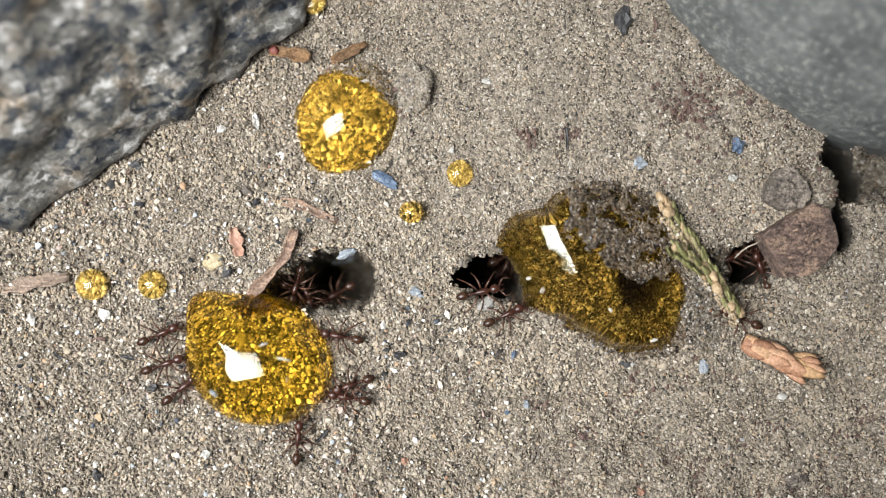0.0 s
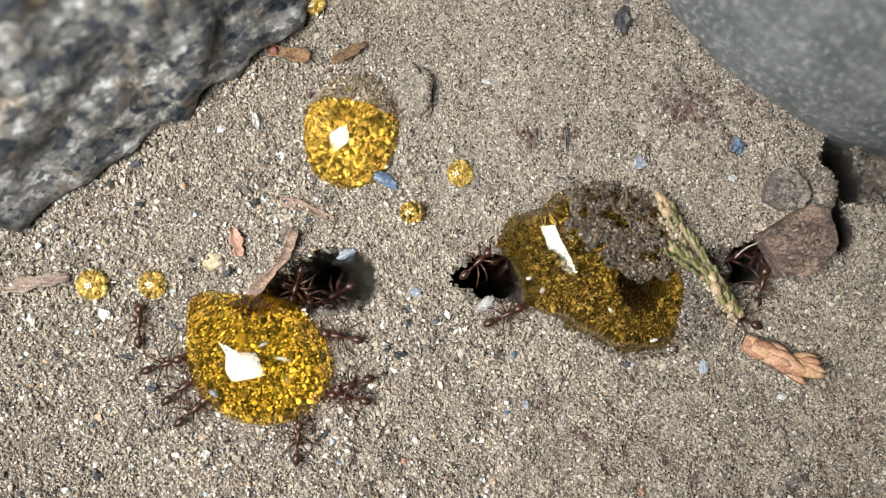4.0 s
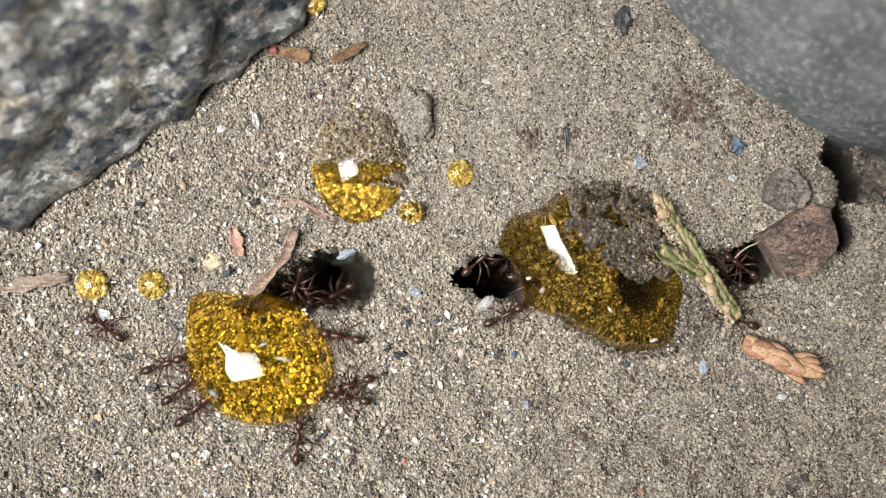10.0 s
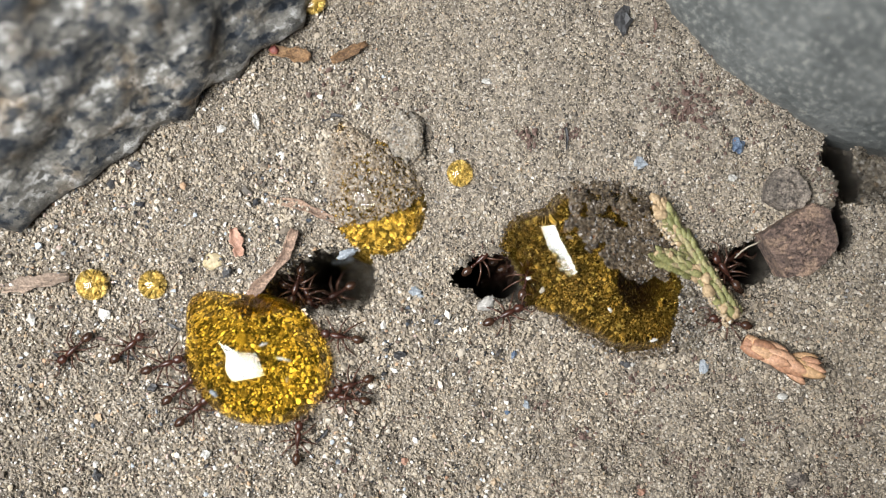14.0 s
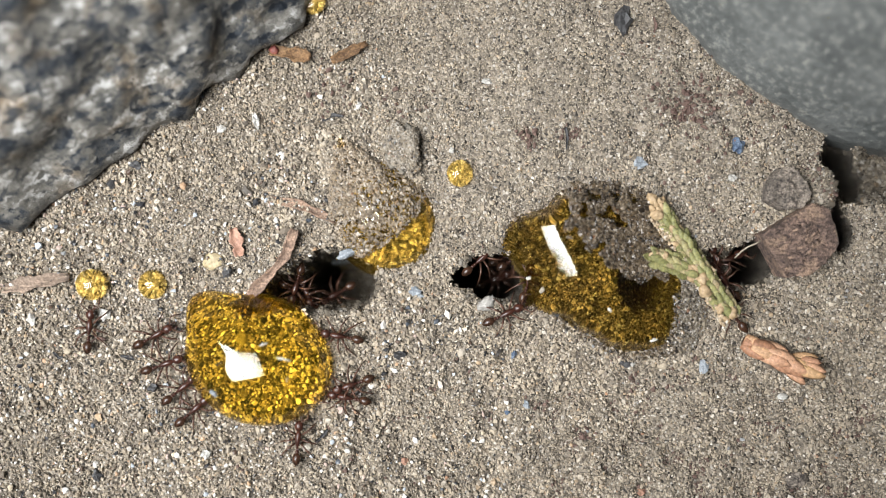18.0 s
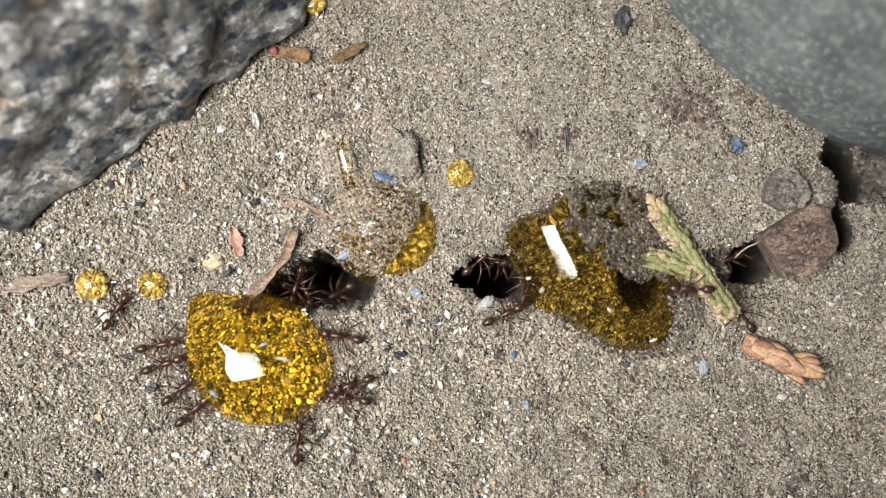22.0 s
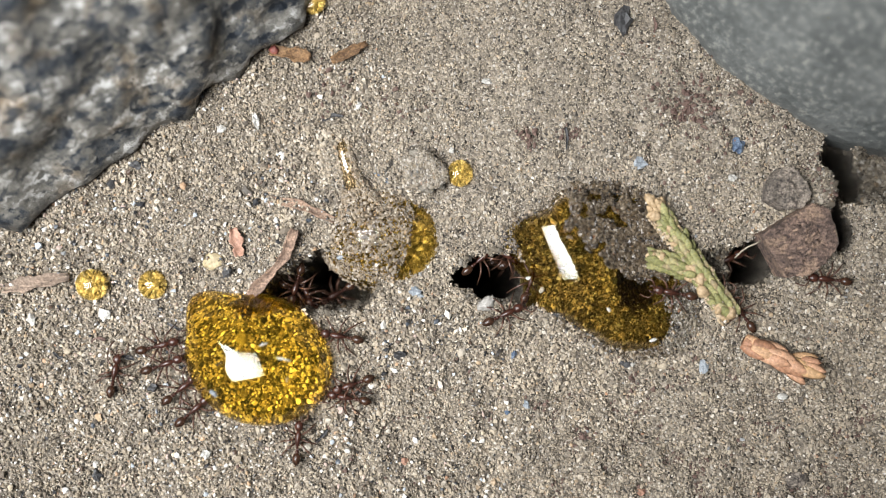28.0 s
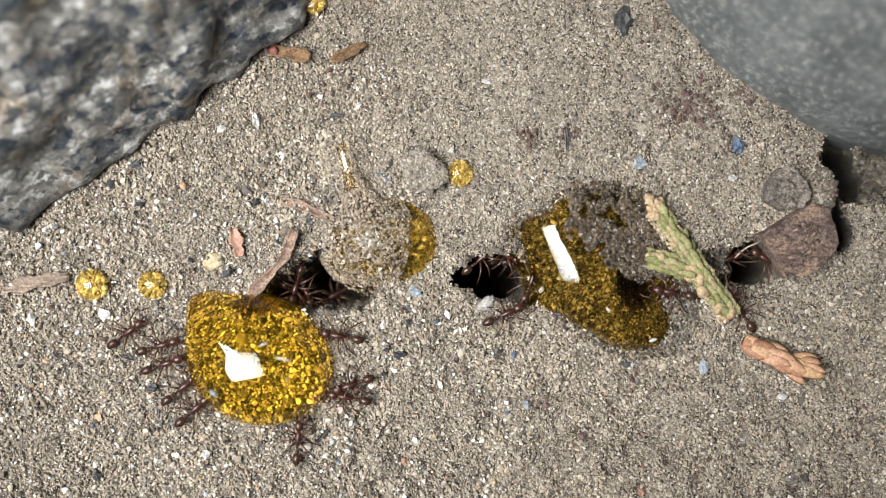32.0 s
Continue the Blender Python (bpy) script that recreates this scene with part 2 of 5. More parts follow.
M_REDBUD = plain("red_bud", (0.12, 0.025, 0.025), (0.26, 0.09, 0.06), 900.0, 0.6, 0.4)
M_STICK = bark_material("old_stick", (0.13, 0.098, 0.075), (0.36, 0.275, 0.21), 0.15)


def scale_material(name, stops):
    """Scale leaves: their colour varies from one scale to the next, with pale flecks."""
    n = Nodes(name)
    own = n.add("ShaderNodeObjectInfo").outputs["Random"]
    col = n.ramp(own, stops)
    fleck = n.ramp(n.noise(4200.0, 4.0, 0.7), [(0.34, (0.5, 0.48, 0.42)), (0.55, (1.05, 1.05, 1.0)), (0.72, (1.7, 1.55, 1.3))])
    n.join(n.mix(0.8, col, fleck, "MULTIPLY"), n.bsdf.inputs["Base Color"])
    n.set(Roughness=0.6)
    n.bump(n.noise(5200.0, 4.0), 0.7, 0.00012)
    return n.mat


M_GREEN = scale_material("green_scale_leaf", [(0.0, (0.135, 0.135, 0.05)), (0.35, (0.19, 0.187, 0.075)), (0.7, (0.25, 0.237, 0.105)), (0.9, (0.31, 0.26, 0.14)), (1.0, (0.22, 0.165, 0.10))])
M_LEAF = scale_material("dry_scale_leaf", [(0.0, (0.27, 0.13, 0.075)), (0.4, (0.40, 0.215, 0.13)), (0.75, (0.50, 0.29, 0.185)), (1.0, (0.40, 0.25, 0.12))])
M_TIP = plain("pale_leaf_tip", (0.29, 0.195, 0.10), (0.47, 0.345, 0.205), 800.0, 0.6, 0.4)
M_BLUE = plain("blue_quartz", (0.035, 0.052, 0.09), (0.15, 0.20, 0.27), 2600.0, 0.25, 0.5)
M_WHITE = plain("white_quartz", (0.32, 0.308, 0.28), (0.54, 0.52, 0.475), 1500.0, 0.3, 0.3)
M_PALESTONE = plain("pale_stone", (0.22, 0.205, 0.185), (0.40, 0.38, 0.345), 1500.0, 0.6, 0.4)
M_PALEBLUE = plain("pale_flake", (0.14, 0.16, 0.18), (0.30, 0.325, 0.345), 1500.0, 0.35, 0.5)
M_BLACK = plain("dark_stone", (0.02, 0.02, 0.021), (0.062, 0.06, 0.06), 900.0, 0.5, 0.6)
M_YELLOW = plain("yellow_pebble", (0.30, 0.235, 0.13), (0.42, 0.345, 0.21), 900.0, 0.6, 0.3)
M_RUST = plain("rusty_stone", (0.065, 0.036, 0.028), (0.15, 0.095, 0.075), 900.0, 0.8, 0.6)


def ant_material(name, dark, light, rough):
    n = Nodes(name)
    n.join(n.ramp(n.noise(2500.0, 3.0), [(0.35, dark), (0.7, light)]), n.bsdf.inputs["Base Color"])
    n.set(Roughness=rough)
    n.bsdf.inputs["Specular IOR Level"].default_value = 0.4
    n.bump(n.noise(16000.0, 2.0), 0.25, 0.00003)
    return n.mat


M_ANT = ant_material("ant_red_brown", (0.018, 0.007, 0.005), (0.068, 0.023, 0.013), 0.3)
M_GASTER = ant_material("ant_dark_gaster", (0.014, 0.008, 0.005), (0.062, 0.027, 0.015), 0.27)
M_LEG = ant_material("ant_leg", (0.03, 0.015, 0.010), (0.10, 0.048, 0.03), 0.3)
M_EYE = ant_material("ant_eye", (0.004, 0.004, 0.004), (0.01, 0.01, 0.01), 0.15)


# ---- ground ----
# Pits and dips: centre, half sizes, turn, depth, steepness.
PITS = [
    (592, 498, 71, 54, 0, 270, 6.5), (515, 515, 62, 34, 32, 190, 4.0), (478, 540, 60, 26, 20, 90, 3.0),
    (880, 489, 56, 37, 0, 480, 8.0), (830, 490, 26, 16, 20, 200, 3.0), (922, 505, 40, 34, 0, 140, 3.0),
    (1354, 456, 36, 36, 40, 420, 6.0), (1300, 470, 62, 36, 0, 50, 3.0), (1328, 508, 62, 26, 10, 36, 3.0),
]
PITS += [
    (1500, 300, 33, 60, 22, 420, 5.0), (1488, 396, 18, 42, 8, 380, 4.0), (1554, 306, 44, 44, 0, 90, 3.0), (1468, 332, 26, 40, -20, -30, 2.5),
    (1060, 420, 120, 70, -25, 14, 3.0), (1095, 530, 100, 60, -25, 14, 3.0), (1132, 506, 44, 36, -10, 170, 2.5),
]


def fineness(x, y):
    """One where the sand is fine and dusty, in the far middle, and nought where it is coarse."""
    return np.clip((x - 560) / 280, 0, 1) * np.clip((520 - y) / 330, 0, 1)


def cracks(x, y):
    """How loose the sand lies, in clumps towards the lower side and the far corner, and how far the next crack is."""
    loose = np.clip((y - 560) / 200, 0, 1) * np.clip((x - 250) / 300, 0.35, 1) + 0.7 * np.clip((x - 1050) / 150, 0, 1) * np.clip((420 - y) / 120, 0, 1)
    return loose, np.abs(value_noise(x + 20 * value_noise(x, y, 14, 78), y, 48, 77) - 0.5)


def ground_height(x, y):
    """Height of the bare sand over the plan."""
    x, y = np.asarray(x, float), np.asarray(y, float)
    jx = x + 10 * (value_noise(x, y, 26, 3) - 0.5) + 8 * (value_noise(x, y, 9, 4) - 0.5)
    jy = y + 10 * (value_noise(x, y, 26, 5) - 0.5) + 8 * (value_noise(x, y, 9, 6) - 0.5)
    z = 14 * (value_noise(x, y, 170, 7) - 0.5) + 12 * (value_noise(x, y, 60, 8) - 0.5) + 8 * (value_noise(x, y, 20, 9) - 0.5) + 4 * (value_noise(x, y, 9, 10) - 0.5)
    loose, crack = cracks(x, y)
    z = z - loose * (11 * np.exp(-(crack / 0.05) ** 2) - 20 * (value_noise(x, y, 32, 79) - 0.5))
    for px, py, a, b, turn, depth, steep in PITS:
        c, s = math.cos(radians(turn)), math.sin(radians(turn))
        u, v = ((jx - px) * c - (jy - py) * s) / a, ((jx - px) * s + (jy - py) * c) / b
        d = np.sqrt(u * u + v * v)
        z = z - depth / (1 + np.exp(np.clip((d - 1) * steep * 4, -30, 30))) * np.clip(1.35 - d * 0.35, 0.3, 1.3)
    return z


def undercut(x, y, z):
    """How far a deep wall leans aside: the openings run in under the ground."""
    deep = np.clip(-z - 14, 0, None)
    right = 0.36 * np.clip((x - 1430) / 30, 0, 1)
    middle = np.exp(-((x - 876) / 110) ** 4 - ((y - 488) / 90) ** 4)
    corner = np.exp(-((x - 1350) / 75) ** 4 - ((y - 460) / 75) ** 4)
    return (right + 0.0030 * (x - 935) * middle + 0.0040 * (x - 1340) * corner) * deep, (0.0045 * (y - 488) * middle + 0.0040 * (y - 460) * corner) * deep


def height_at(x, y):
    return float(ground_height(np.array([x]), np.array([y]))[0])


def build_ground():
    core_x, core_y = np.arange(-240, 1812, 5.0), np.arange(-240, 1126, 5.0)
    out = np.array([40.0, 120, 400, 1500, 6000, 30000, 200000])
    xs = np.concatenate([core_x[0] - out[::-1], core_x, core_x[-1] + out])
    ys = np.concatenate([core_y[0] - out[::-1], core_y, core_y[-1] + out])
    gx, gy = np.meshgrid(xs, ys)
    z = ground_height(gx.ravel(), gy.ravel())
    dx, dy = undercut(gx.ravel(), gy.ravel(), z)
    v = np.stack([(gx.ravel() + dx - CX) * U, (CY - gy.ravel() - dy) * U, (z - 4.2 + 2.2 * fineness(gx.ravel(), gy.ravel())) * U], 1)
    nx, ny = len(xs), len(ys)
    i = (np.arange(ny - 1)[:, None] * nx + np.arange(nx - 1)[None, :]).ravel()
    f = np.stack([i, i + nx, i + nx + 1, i + 1], 1)
    me = bpy.data.meshes.new("ground")
    me.from_pydata(v, [], f)
    me.polygons.foreach_set("use_smooth", [True] * len(f))
    me.materials.append(M_EARTH)
    tagged(new("ground", me), "sandy ground of packed brown grit with ant-nest openings", "ground", kind="structure")


ICO_T = (1 + 5 ** 0.5) / 2
ICO_V = np.array([(-1, ICO_T, 0), (1, ICO_T, 0), (-1, -ICO_T, 0), (1, -ICO_T, 0), (0, -1, ICO_T), (0, 1, ICO_T), (0, -1, -ICO_T), (0, 1, -ICO_T),
                  (ICO_T, 0, -1), (ICO_T, 0, 1), (-ICO_T, 0, -1), (-ICO_T, 0, 1)]) / math.sqrt(1 + ICO_T ** 2)
ICO_F = np.array([(0, 11, 5), (0, 5, 1), (0, 1, 7), (0, 7, 10), (0, 10, 11), (1, 5, 9), (5, 11, 4), (11, 10, 2), (10, 7, 6), (7, 1, 8),
                  (3, 9, 4), (3, 4, 2), (3, 2, 6), (3, 6, 8), (3, 8, 9), (4, 9, 5), (2, 4, 11), (6, 2, 10), (8, 6, 7), (9, 8, 1)])


OCT_V = np.array([(1, 0, 0), (-1, 0, 0), (0, 1, 0), (0, -1, 0), (0, 0, 1), (0, 0, -1)]) * 1.25
OCT_F = np.array([(0, 2, 4), (2, 1, 4), (1, 3, 4), (3, 0, 4), (2, 0, 5), (1, 2, 5), (3, 1, 5), (0, 3, 5)])


def grains_mesh(name, centres, radii, material, seed, flat=0.75, angular=False):
    """Many uneven grains in one mesh; centres and radii in plan units, already in metres' axes."""
    rs = np.random.RandomState(seed)
    n = len(centres)
    base, sides = (OCT_V, OCT_F) if angular else (ICO_V, ICO_F)
    k = len(base)
    v = np.repeat(base[None], n, 0) * rs.uniform(0.58, 1.34, (n, k, 1))
    v = v * np.stack([rs.uniform(0.75, 1.35, n), rs.uniform(0.7, 1.1, n), rs.uniform(0.6, 1.0, n)], 1)[:, None, :]
    q = rs.normal(size=(n, 4))
    q /= np.linalg.norm(q, axis=1)[:, None]
    w, x, y, z = q.T
    r = np.stack([1 - 2 * (y * y + z * z), 2 * (x * y - z * w), 2 * (x * z + y * w), 2 * (x * y + z * w), 1 - 2 * (x * x + z * z), 2 * (y * z - x * w),
                  2 * (x * z - y * w), 2 * (y * z + x * w), 1 - 2 * (x * x + y * y)], 1).reshape(n, 3, 3)
    v = np.einsum("nij,nkj->nki", r, v)
    v[:, :, 2] *= flat
    v = (v * np.asarray(radii)[:, None, None] + np.asarray(centres)[:, None, :]) * U
    f = (sides[None] + (np.arange(n) * k)[:, None, None]).reshape(-1, 3)
    me = bpy.data.meshes.new(name)
    me.from_pydata(v.reshape(-1, 3), [], f)
    me.polygons.foreach_set("use_smooth", [False] * len(f))
    me.materials.append(material)
    return me


def under_honey(x, y):
    c, s = math.cos(radians(22)), math.sin(radians(22))
    big = ((((x - 459) * c + (y - 636) * s) / 133) ** 2 + (((y - 636) * c - (x - 459) * s) / 116) ** 2 < 1) | ((x - 370) ** 2 + (y - 555) ** 2 < 38 ** 2)
    return big | (pool_height(x, y) > 4)


def build_bed():
    rs = np.random.RandomState(23)
    n = 72000
    x, y = rs.uniform(300, 1270, n), rs.uniform(270, 760, n)
    keep = under_honey(x, y)
    x, y = x[keep], y[keep]
    r = np.clip(rs.lognormal(0.85, 0.46, len(x)), 1.3, 9.0) * np.where(x > 720, 0.62, 0.80)
    z = ground_height(x, y)
    z = np.where((x > 720) & (z > -60) & (pool_height(x, y) > 10), np.maximum(z, np.minimum(0.62 * pool_height(x, y) - 12, 16)), z)
    c = np.stack([x - CX, CY - y, z + r * rs.uniform(-0.3, 0.3, len(r))], 1)
    left = x < 720
    muddy = ~left & (x + 14 * value_noise(x, y, 20, 26) < 940 + 0.12 * (y - 400))
    for side, material, seed in ((left, M_BED, 24), (~left & ~muddy, M_DARKBED, 25), (muddy, M_MUDBED, 26)):
        tagged(new("honey_soaked_sand", grains_mesh("honey_soaked_sand", c[side], r[side], material, seed, 0.5)), "coarse wet sand grains under the honey", "sand", kind="stuff")
    c, r = [], []
    for px, py, size in DROPLETS:
        n = 260
        t, q = rs.uniform(0, 2 * math.pi, n), np.sqrt(rs.rand(n)) * (size - 2)
        gx, gy = px + q * np.cos(t), py + q * np.sin(t)
        own = np.clip(rs.lognormal(1.05, 0.4, n), 1.7, 6)
        c.append(np.stack([gx - CX, CY - gy, np.maximum(ground_height(gx, gy), 2) + 0.3 * size * (1 - (q / size) ** 2)], 1))
        r.append(own)
    tagged(new("droplet_sand", grains_mesh("droplet_sand", np.concatenate(c), np.concatenate(r), M_PALEBED, 27)), "pale sand grains under the small honey droplets", "sand", kind="stuff")


def scatter(n, seed, low, spread, least, most, depth, height, skip=0.0):
    """A loose layer of grains over the sheet of ground, none of them under a rock or under honey."""
    rs = np.random.RandomState(seed)
    x, y = rs.uniform(-90, 1660, n), -90 + 1065 * rs.rand(n) ** 1.15
    fine = fineness(x, y)
    coarse = 1.0 - 0.24 * fine
    patch = value_noise(x, y, 80, 21)
    r = np.clip(rs.lognormal(low, spread, n), least, most) * coarse * (0.78 + 0.44 * patch)
    z = ground_height(x, y)
    bare = (x / 470 + y / 340 < 1) | ((x - 1739) ** 2 + (y + 418) ** 2 < 660 ** 2)
    keep = ~bare & (z > np.where(x < 1000, -260, -210)) & ~under_honey(x, y) & (rs.rand(n) > skip * (1.5 - coarse))
    x, y, r, z, fine = x[keep], y[keep], r[keep], z[keep], fine[keep]
    dx, dy = undercut(x, y, z)
    sunk = 0.55 * fine
    return np.stack([x + dx - CX, CY - y - dy, z + (rs.uniform(depth, height, len(r)) - sunk) * r], 1), r


def build_sand():
    c, r = scatter(186000, 11, 0.60, 0.36, 1.1, 4.2, -2.2, 0.6)
    tagged(new("fine_sand", grains_mesh("fine_sand", c, r, M_FINE, 12, 0.9, True)), "fine brown dusty sand covering the ground", "sand", kind="stuff")
    c, r = scatter(26000, 13, 1.02, 0.36, 1.8, 8.0, -0.5, 0.7, 1.0)
    tagged(new("sand", grains_mesh("sand", c, r, M_SAND, 14)), "loose sand grains in tan, grey, white and black", "sand", kind="stuff")
    for material, n, seed, low, label in ((M_QUARTZ, 4200, 61, 0.98, "bright quartz grains in white, pink, honey and pale blue"), (M_DARKGRAIN, 4200, 63, 0.90, "black and dark brown mineral grains")):
        c, r = scatter(n, seed, low, 0.36, 1.6, 6.0, 0.15, 0.8)
        side = value_noise(c[:, 0] + 4000, c[:, 1] + 4000, 120, 65) + np.clip((-c[:, 0] - 100) / 900, -0.3, 0.4) - np.clip((c[:, 1] - 60) / 500, 0, 0.3)
        keep = side > 0.42
        tagged(new("quartz_grains" if material is M_QUARTZ else "dark_grains", grains_mesh("grains", c[keep], r[keep], material, seed + 1)), label, "sand", kind="stuff")


def build_soil_shade():
    """Coarse crumbs whose dark colour puts shade on the walls of the nest openings and beside the cleft under the
    boulder; dark clumps on its ridge.
    """
    rs = np.random.RandomState(71)
    c, r = [], []
    for px, py, a, b, count, low, high in ((594, 498, 80, 60, 4600, 0.3, 0.98), (478, 535, 60, 26, 300, 0.2, 1.0), (876, 488, 66, 46, 700, 0.7, 1.1), (1310, 480, 70, 40, 500, 0.1, 1.0), (1354, 458, 40, 40, 400, 0.7, 1.1),
                                           (1548, 306, 44, 52, 3200, 0.0, 1.05), (1474, 318, 28, 46, 380, 0.0, 1.1)):
        t, q = rs.uniform(0, 2 * math.pi, count), np.sqrt(rs.uniform(low * low, high * high, count))
        x, y = px + a * q * np.cos(t), py + b * q * np.sin(t)
        keep = (value_noise(x, y, 15, 72) > (0.12 if count > 3000 else 0.3)) & ~under_honey(x, y)
        x, y = x[keep], y[keep]
        z = ground_height(x, y)
        dx, dy = undercut(x, y, z)
        own = np.clip(rs.lognormal(1.0, 0.45, len(x)), 1.5, 7.5)
        c.append(np.stack([x + dx - CX, CY - y - dy, z + 0.25 * own], 1))
        r.append(own)
    tagged(new("damp_earth", grains_mesh("damp_earth", np.concatenate(c), np.concatenate(r), M_SOILSHADE, 73)), "earth crumbs lining the nest openings, coloured dark for the shade there", "earth", kind="stuff")


# ---- rocks, stones and litter ----
def lump_mesh(name, rx, ry, rz, material, seed, rough=0.18, square=1.0, sub=3, freq=1.6, fine=0.05, smooth=True, dome=0.0):
    """An uneven stone: a rounded block with broad and fine dents."""
    bm = bmesh.new()
    bmesh.ops.create_icosphere(bm, subdivisions=sub, radius=1.0)
    off = Vector((seed * 3.1, seed * 1.7, seed * 0.9))
    for v in bm.verts:
        p = v.co.normalized()
        k = 1 / max(1e-6, (abs(p.x) ** (2 * square) + abs(p.y) ** (2 * square) + abs(p.z) ** (2 * square)) ** (0.5 / square))
        k *= 1 + rough * noise.noise(p * freq + off) + fine * noise.noise(p * freq * 4 + off) + fine * 0.6 * noise.noise(p * freq * 9 + off)
        inward = 1 - dome * max(p.z * k, 0)
        v.co = Vector((p.x * rx * inward, p.y * ry * inward, p.z * rz)) * (k * U)
    return mesh_bm(name, bm, material, smooth)


def stone(name, label, category, x, y, rx, ry, rz, material, seed, turn=0.0, lift=0.3, sub=3, rough=0.2, square=1.0, group="", tilt=(0, 0), fine=0.05, smooth=True, dome=0.0):
    z = (-4 if name == "pale_stone" else height_at(x, y)) + rz * lift
    m = Matrix.Translation(at(x, y, z)) @ pose(0, 0, 0, tilt[0], tilt[1], turn)
    return thing(name, label, category, m, lump_mesh(name, rx, ry, rz, material, seed, rough, square, sub, fine=fine, smooth=smooth, dome=dome), group)


def slab_mesh(name, outline, cx, cy, high, material, seed, rough=2.0, slope=0.12, cuts=5):
    """A broken block with a flat top: an outline of the plan, raised, with sloped sides and worn, uneven faces."""
    bm = bmesh.new()
    top = [bm.verts.new((x - cx, cy - y, high)) for x, y in outline]
    low = [bm.verts.new(((x - cx) * (1 + slope), (cy - y) * (1 + slope), -18)) for x, y in outline]
    n = len(outline)
    bm.faces.new(top[::-1])
    bm.faces.new(low)
    for k in range(n):
        bm.faces.new((top[k], top[(k + 1) % n], low[(k + 1) % n], low[k]))
    bmesh.ops.recalc_face_normals(bm, faces=bm.faces)
    bmesh.ops.bevel(bm, geom=[e for e in bm.edges], offset=2.2, segments=2, affect="EDGES", profile=0.6)
    bmesh.ops.triangulate(bm, faces=bm.faces)
    for _ in range(cuts):
        long = [e for e in bm.edges if e.calc_length() > 5.0]
        if not long:
            break
        bmesh.ops.subdivide_edges(bm, edges=long, cuts=1)
        bmesh.ops.triangulate(bm, faces=[f for f in bm.faces if len(f.verts) > 3])
    off = Vector((seed * 2.3, seed * 0.7, seed * 1.9))
    for v in bm.verts:
        p = v.co
        k = noise.noise(p * 0.035 + off) * 1.6 + noise.noise(p * 0.11 + off) * 0.9 + noise.noise(p * 0.3 + off) * 0.9
        v.co = (p + Vector((noise.noise(p * 0.05 + off * 2), noise.noise(p * 0.05 - off), 1.0)).normalized() * k * rough) * U
    return mesh_bm(name, bm, material)


def wood_chunk():
    """A squarish block of old bark, with a few loose fibrous flakes on its top."""
    rs = random.Random(12)
    root = thing("wood_chunk", "blocky reddish-brown weathered bark chunk beside a nest opening", "wood", Matrix.Translation(at(1417, 426, 42).xy.to_3d()))
    part("core", slab_mesh("core", [(1350, 416), (1394, 389), (1440, 361), (1466, 371), (1478, 402), (1485, 432), (1462, 464), (1434, 486), (1392, 491), (1374, 458)], 1417, 426, 42, M_BARK, 5, 3.0, -0.02, 6), root)
    for k in range(12):
        long, wide = rs.uniform(9, 20), rs.uniform(2.5, 6)
        x, y = rs.uniform(-34, 34), rs.uniform(-26, 26)
        part("bark_flake", lump_mesh("bark_flake", long, wide, rs.uniform(0.6, 1.3), M_BARK, 30 + k, 0.5, 1.6, 3, fine=0.2), root, "", pose((x * 0.85 - y * 0.5) * U, (x * 0.5 + y * 0.85) * U, 42 * U, rs.uniform(-8, 8), rs.uniform(-5, 5), 31 + rs.uniform(-25, 25)))


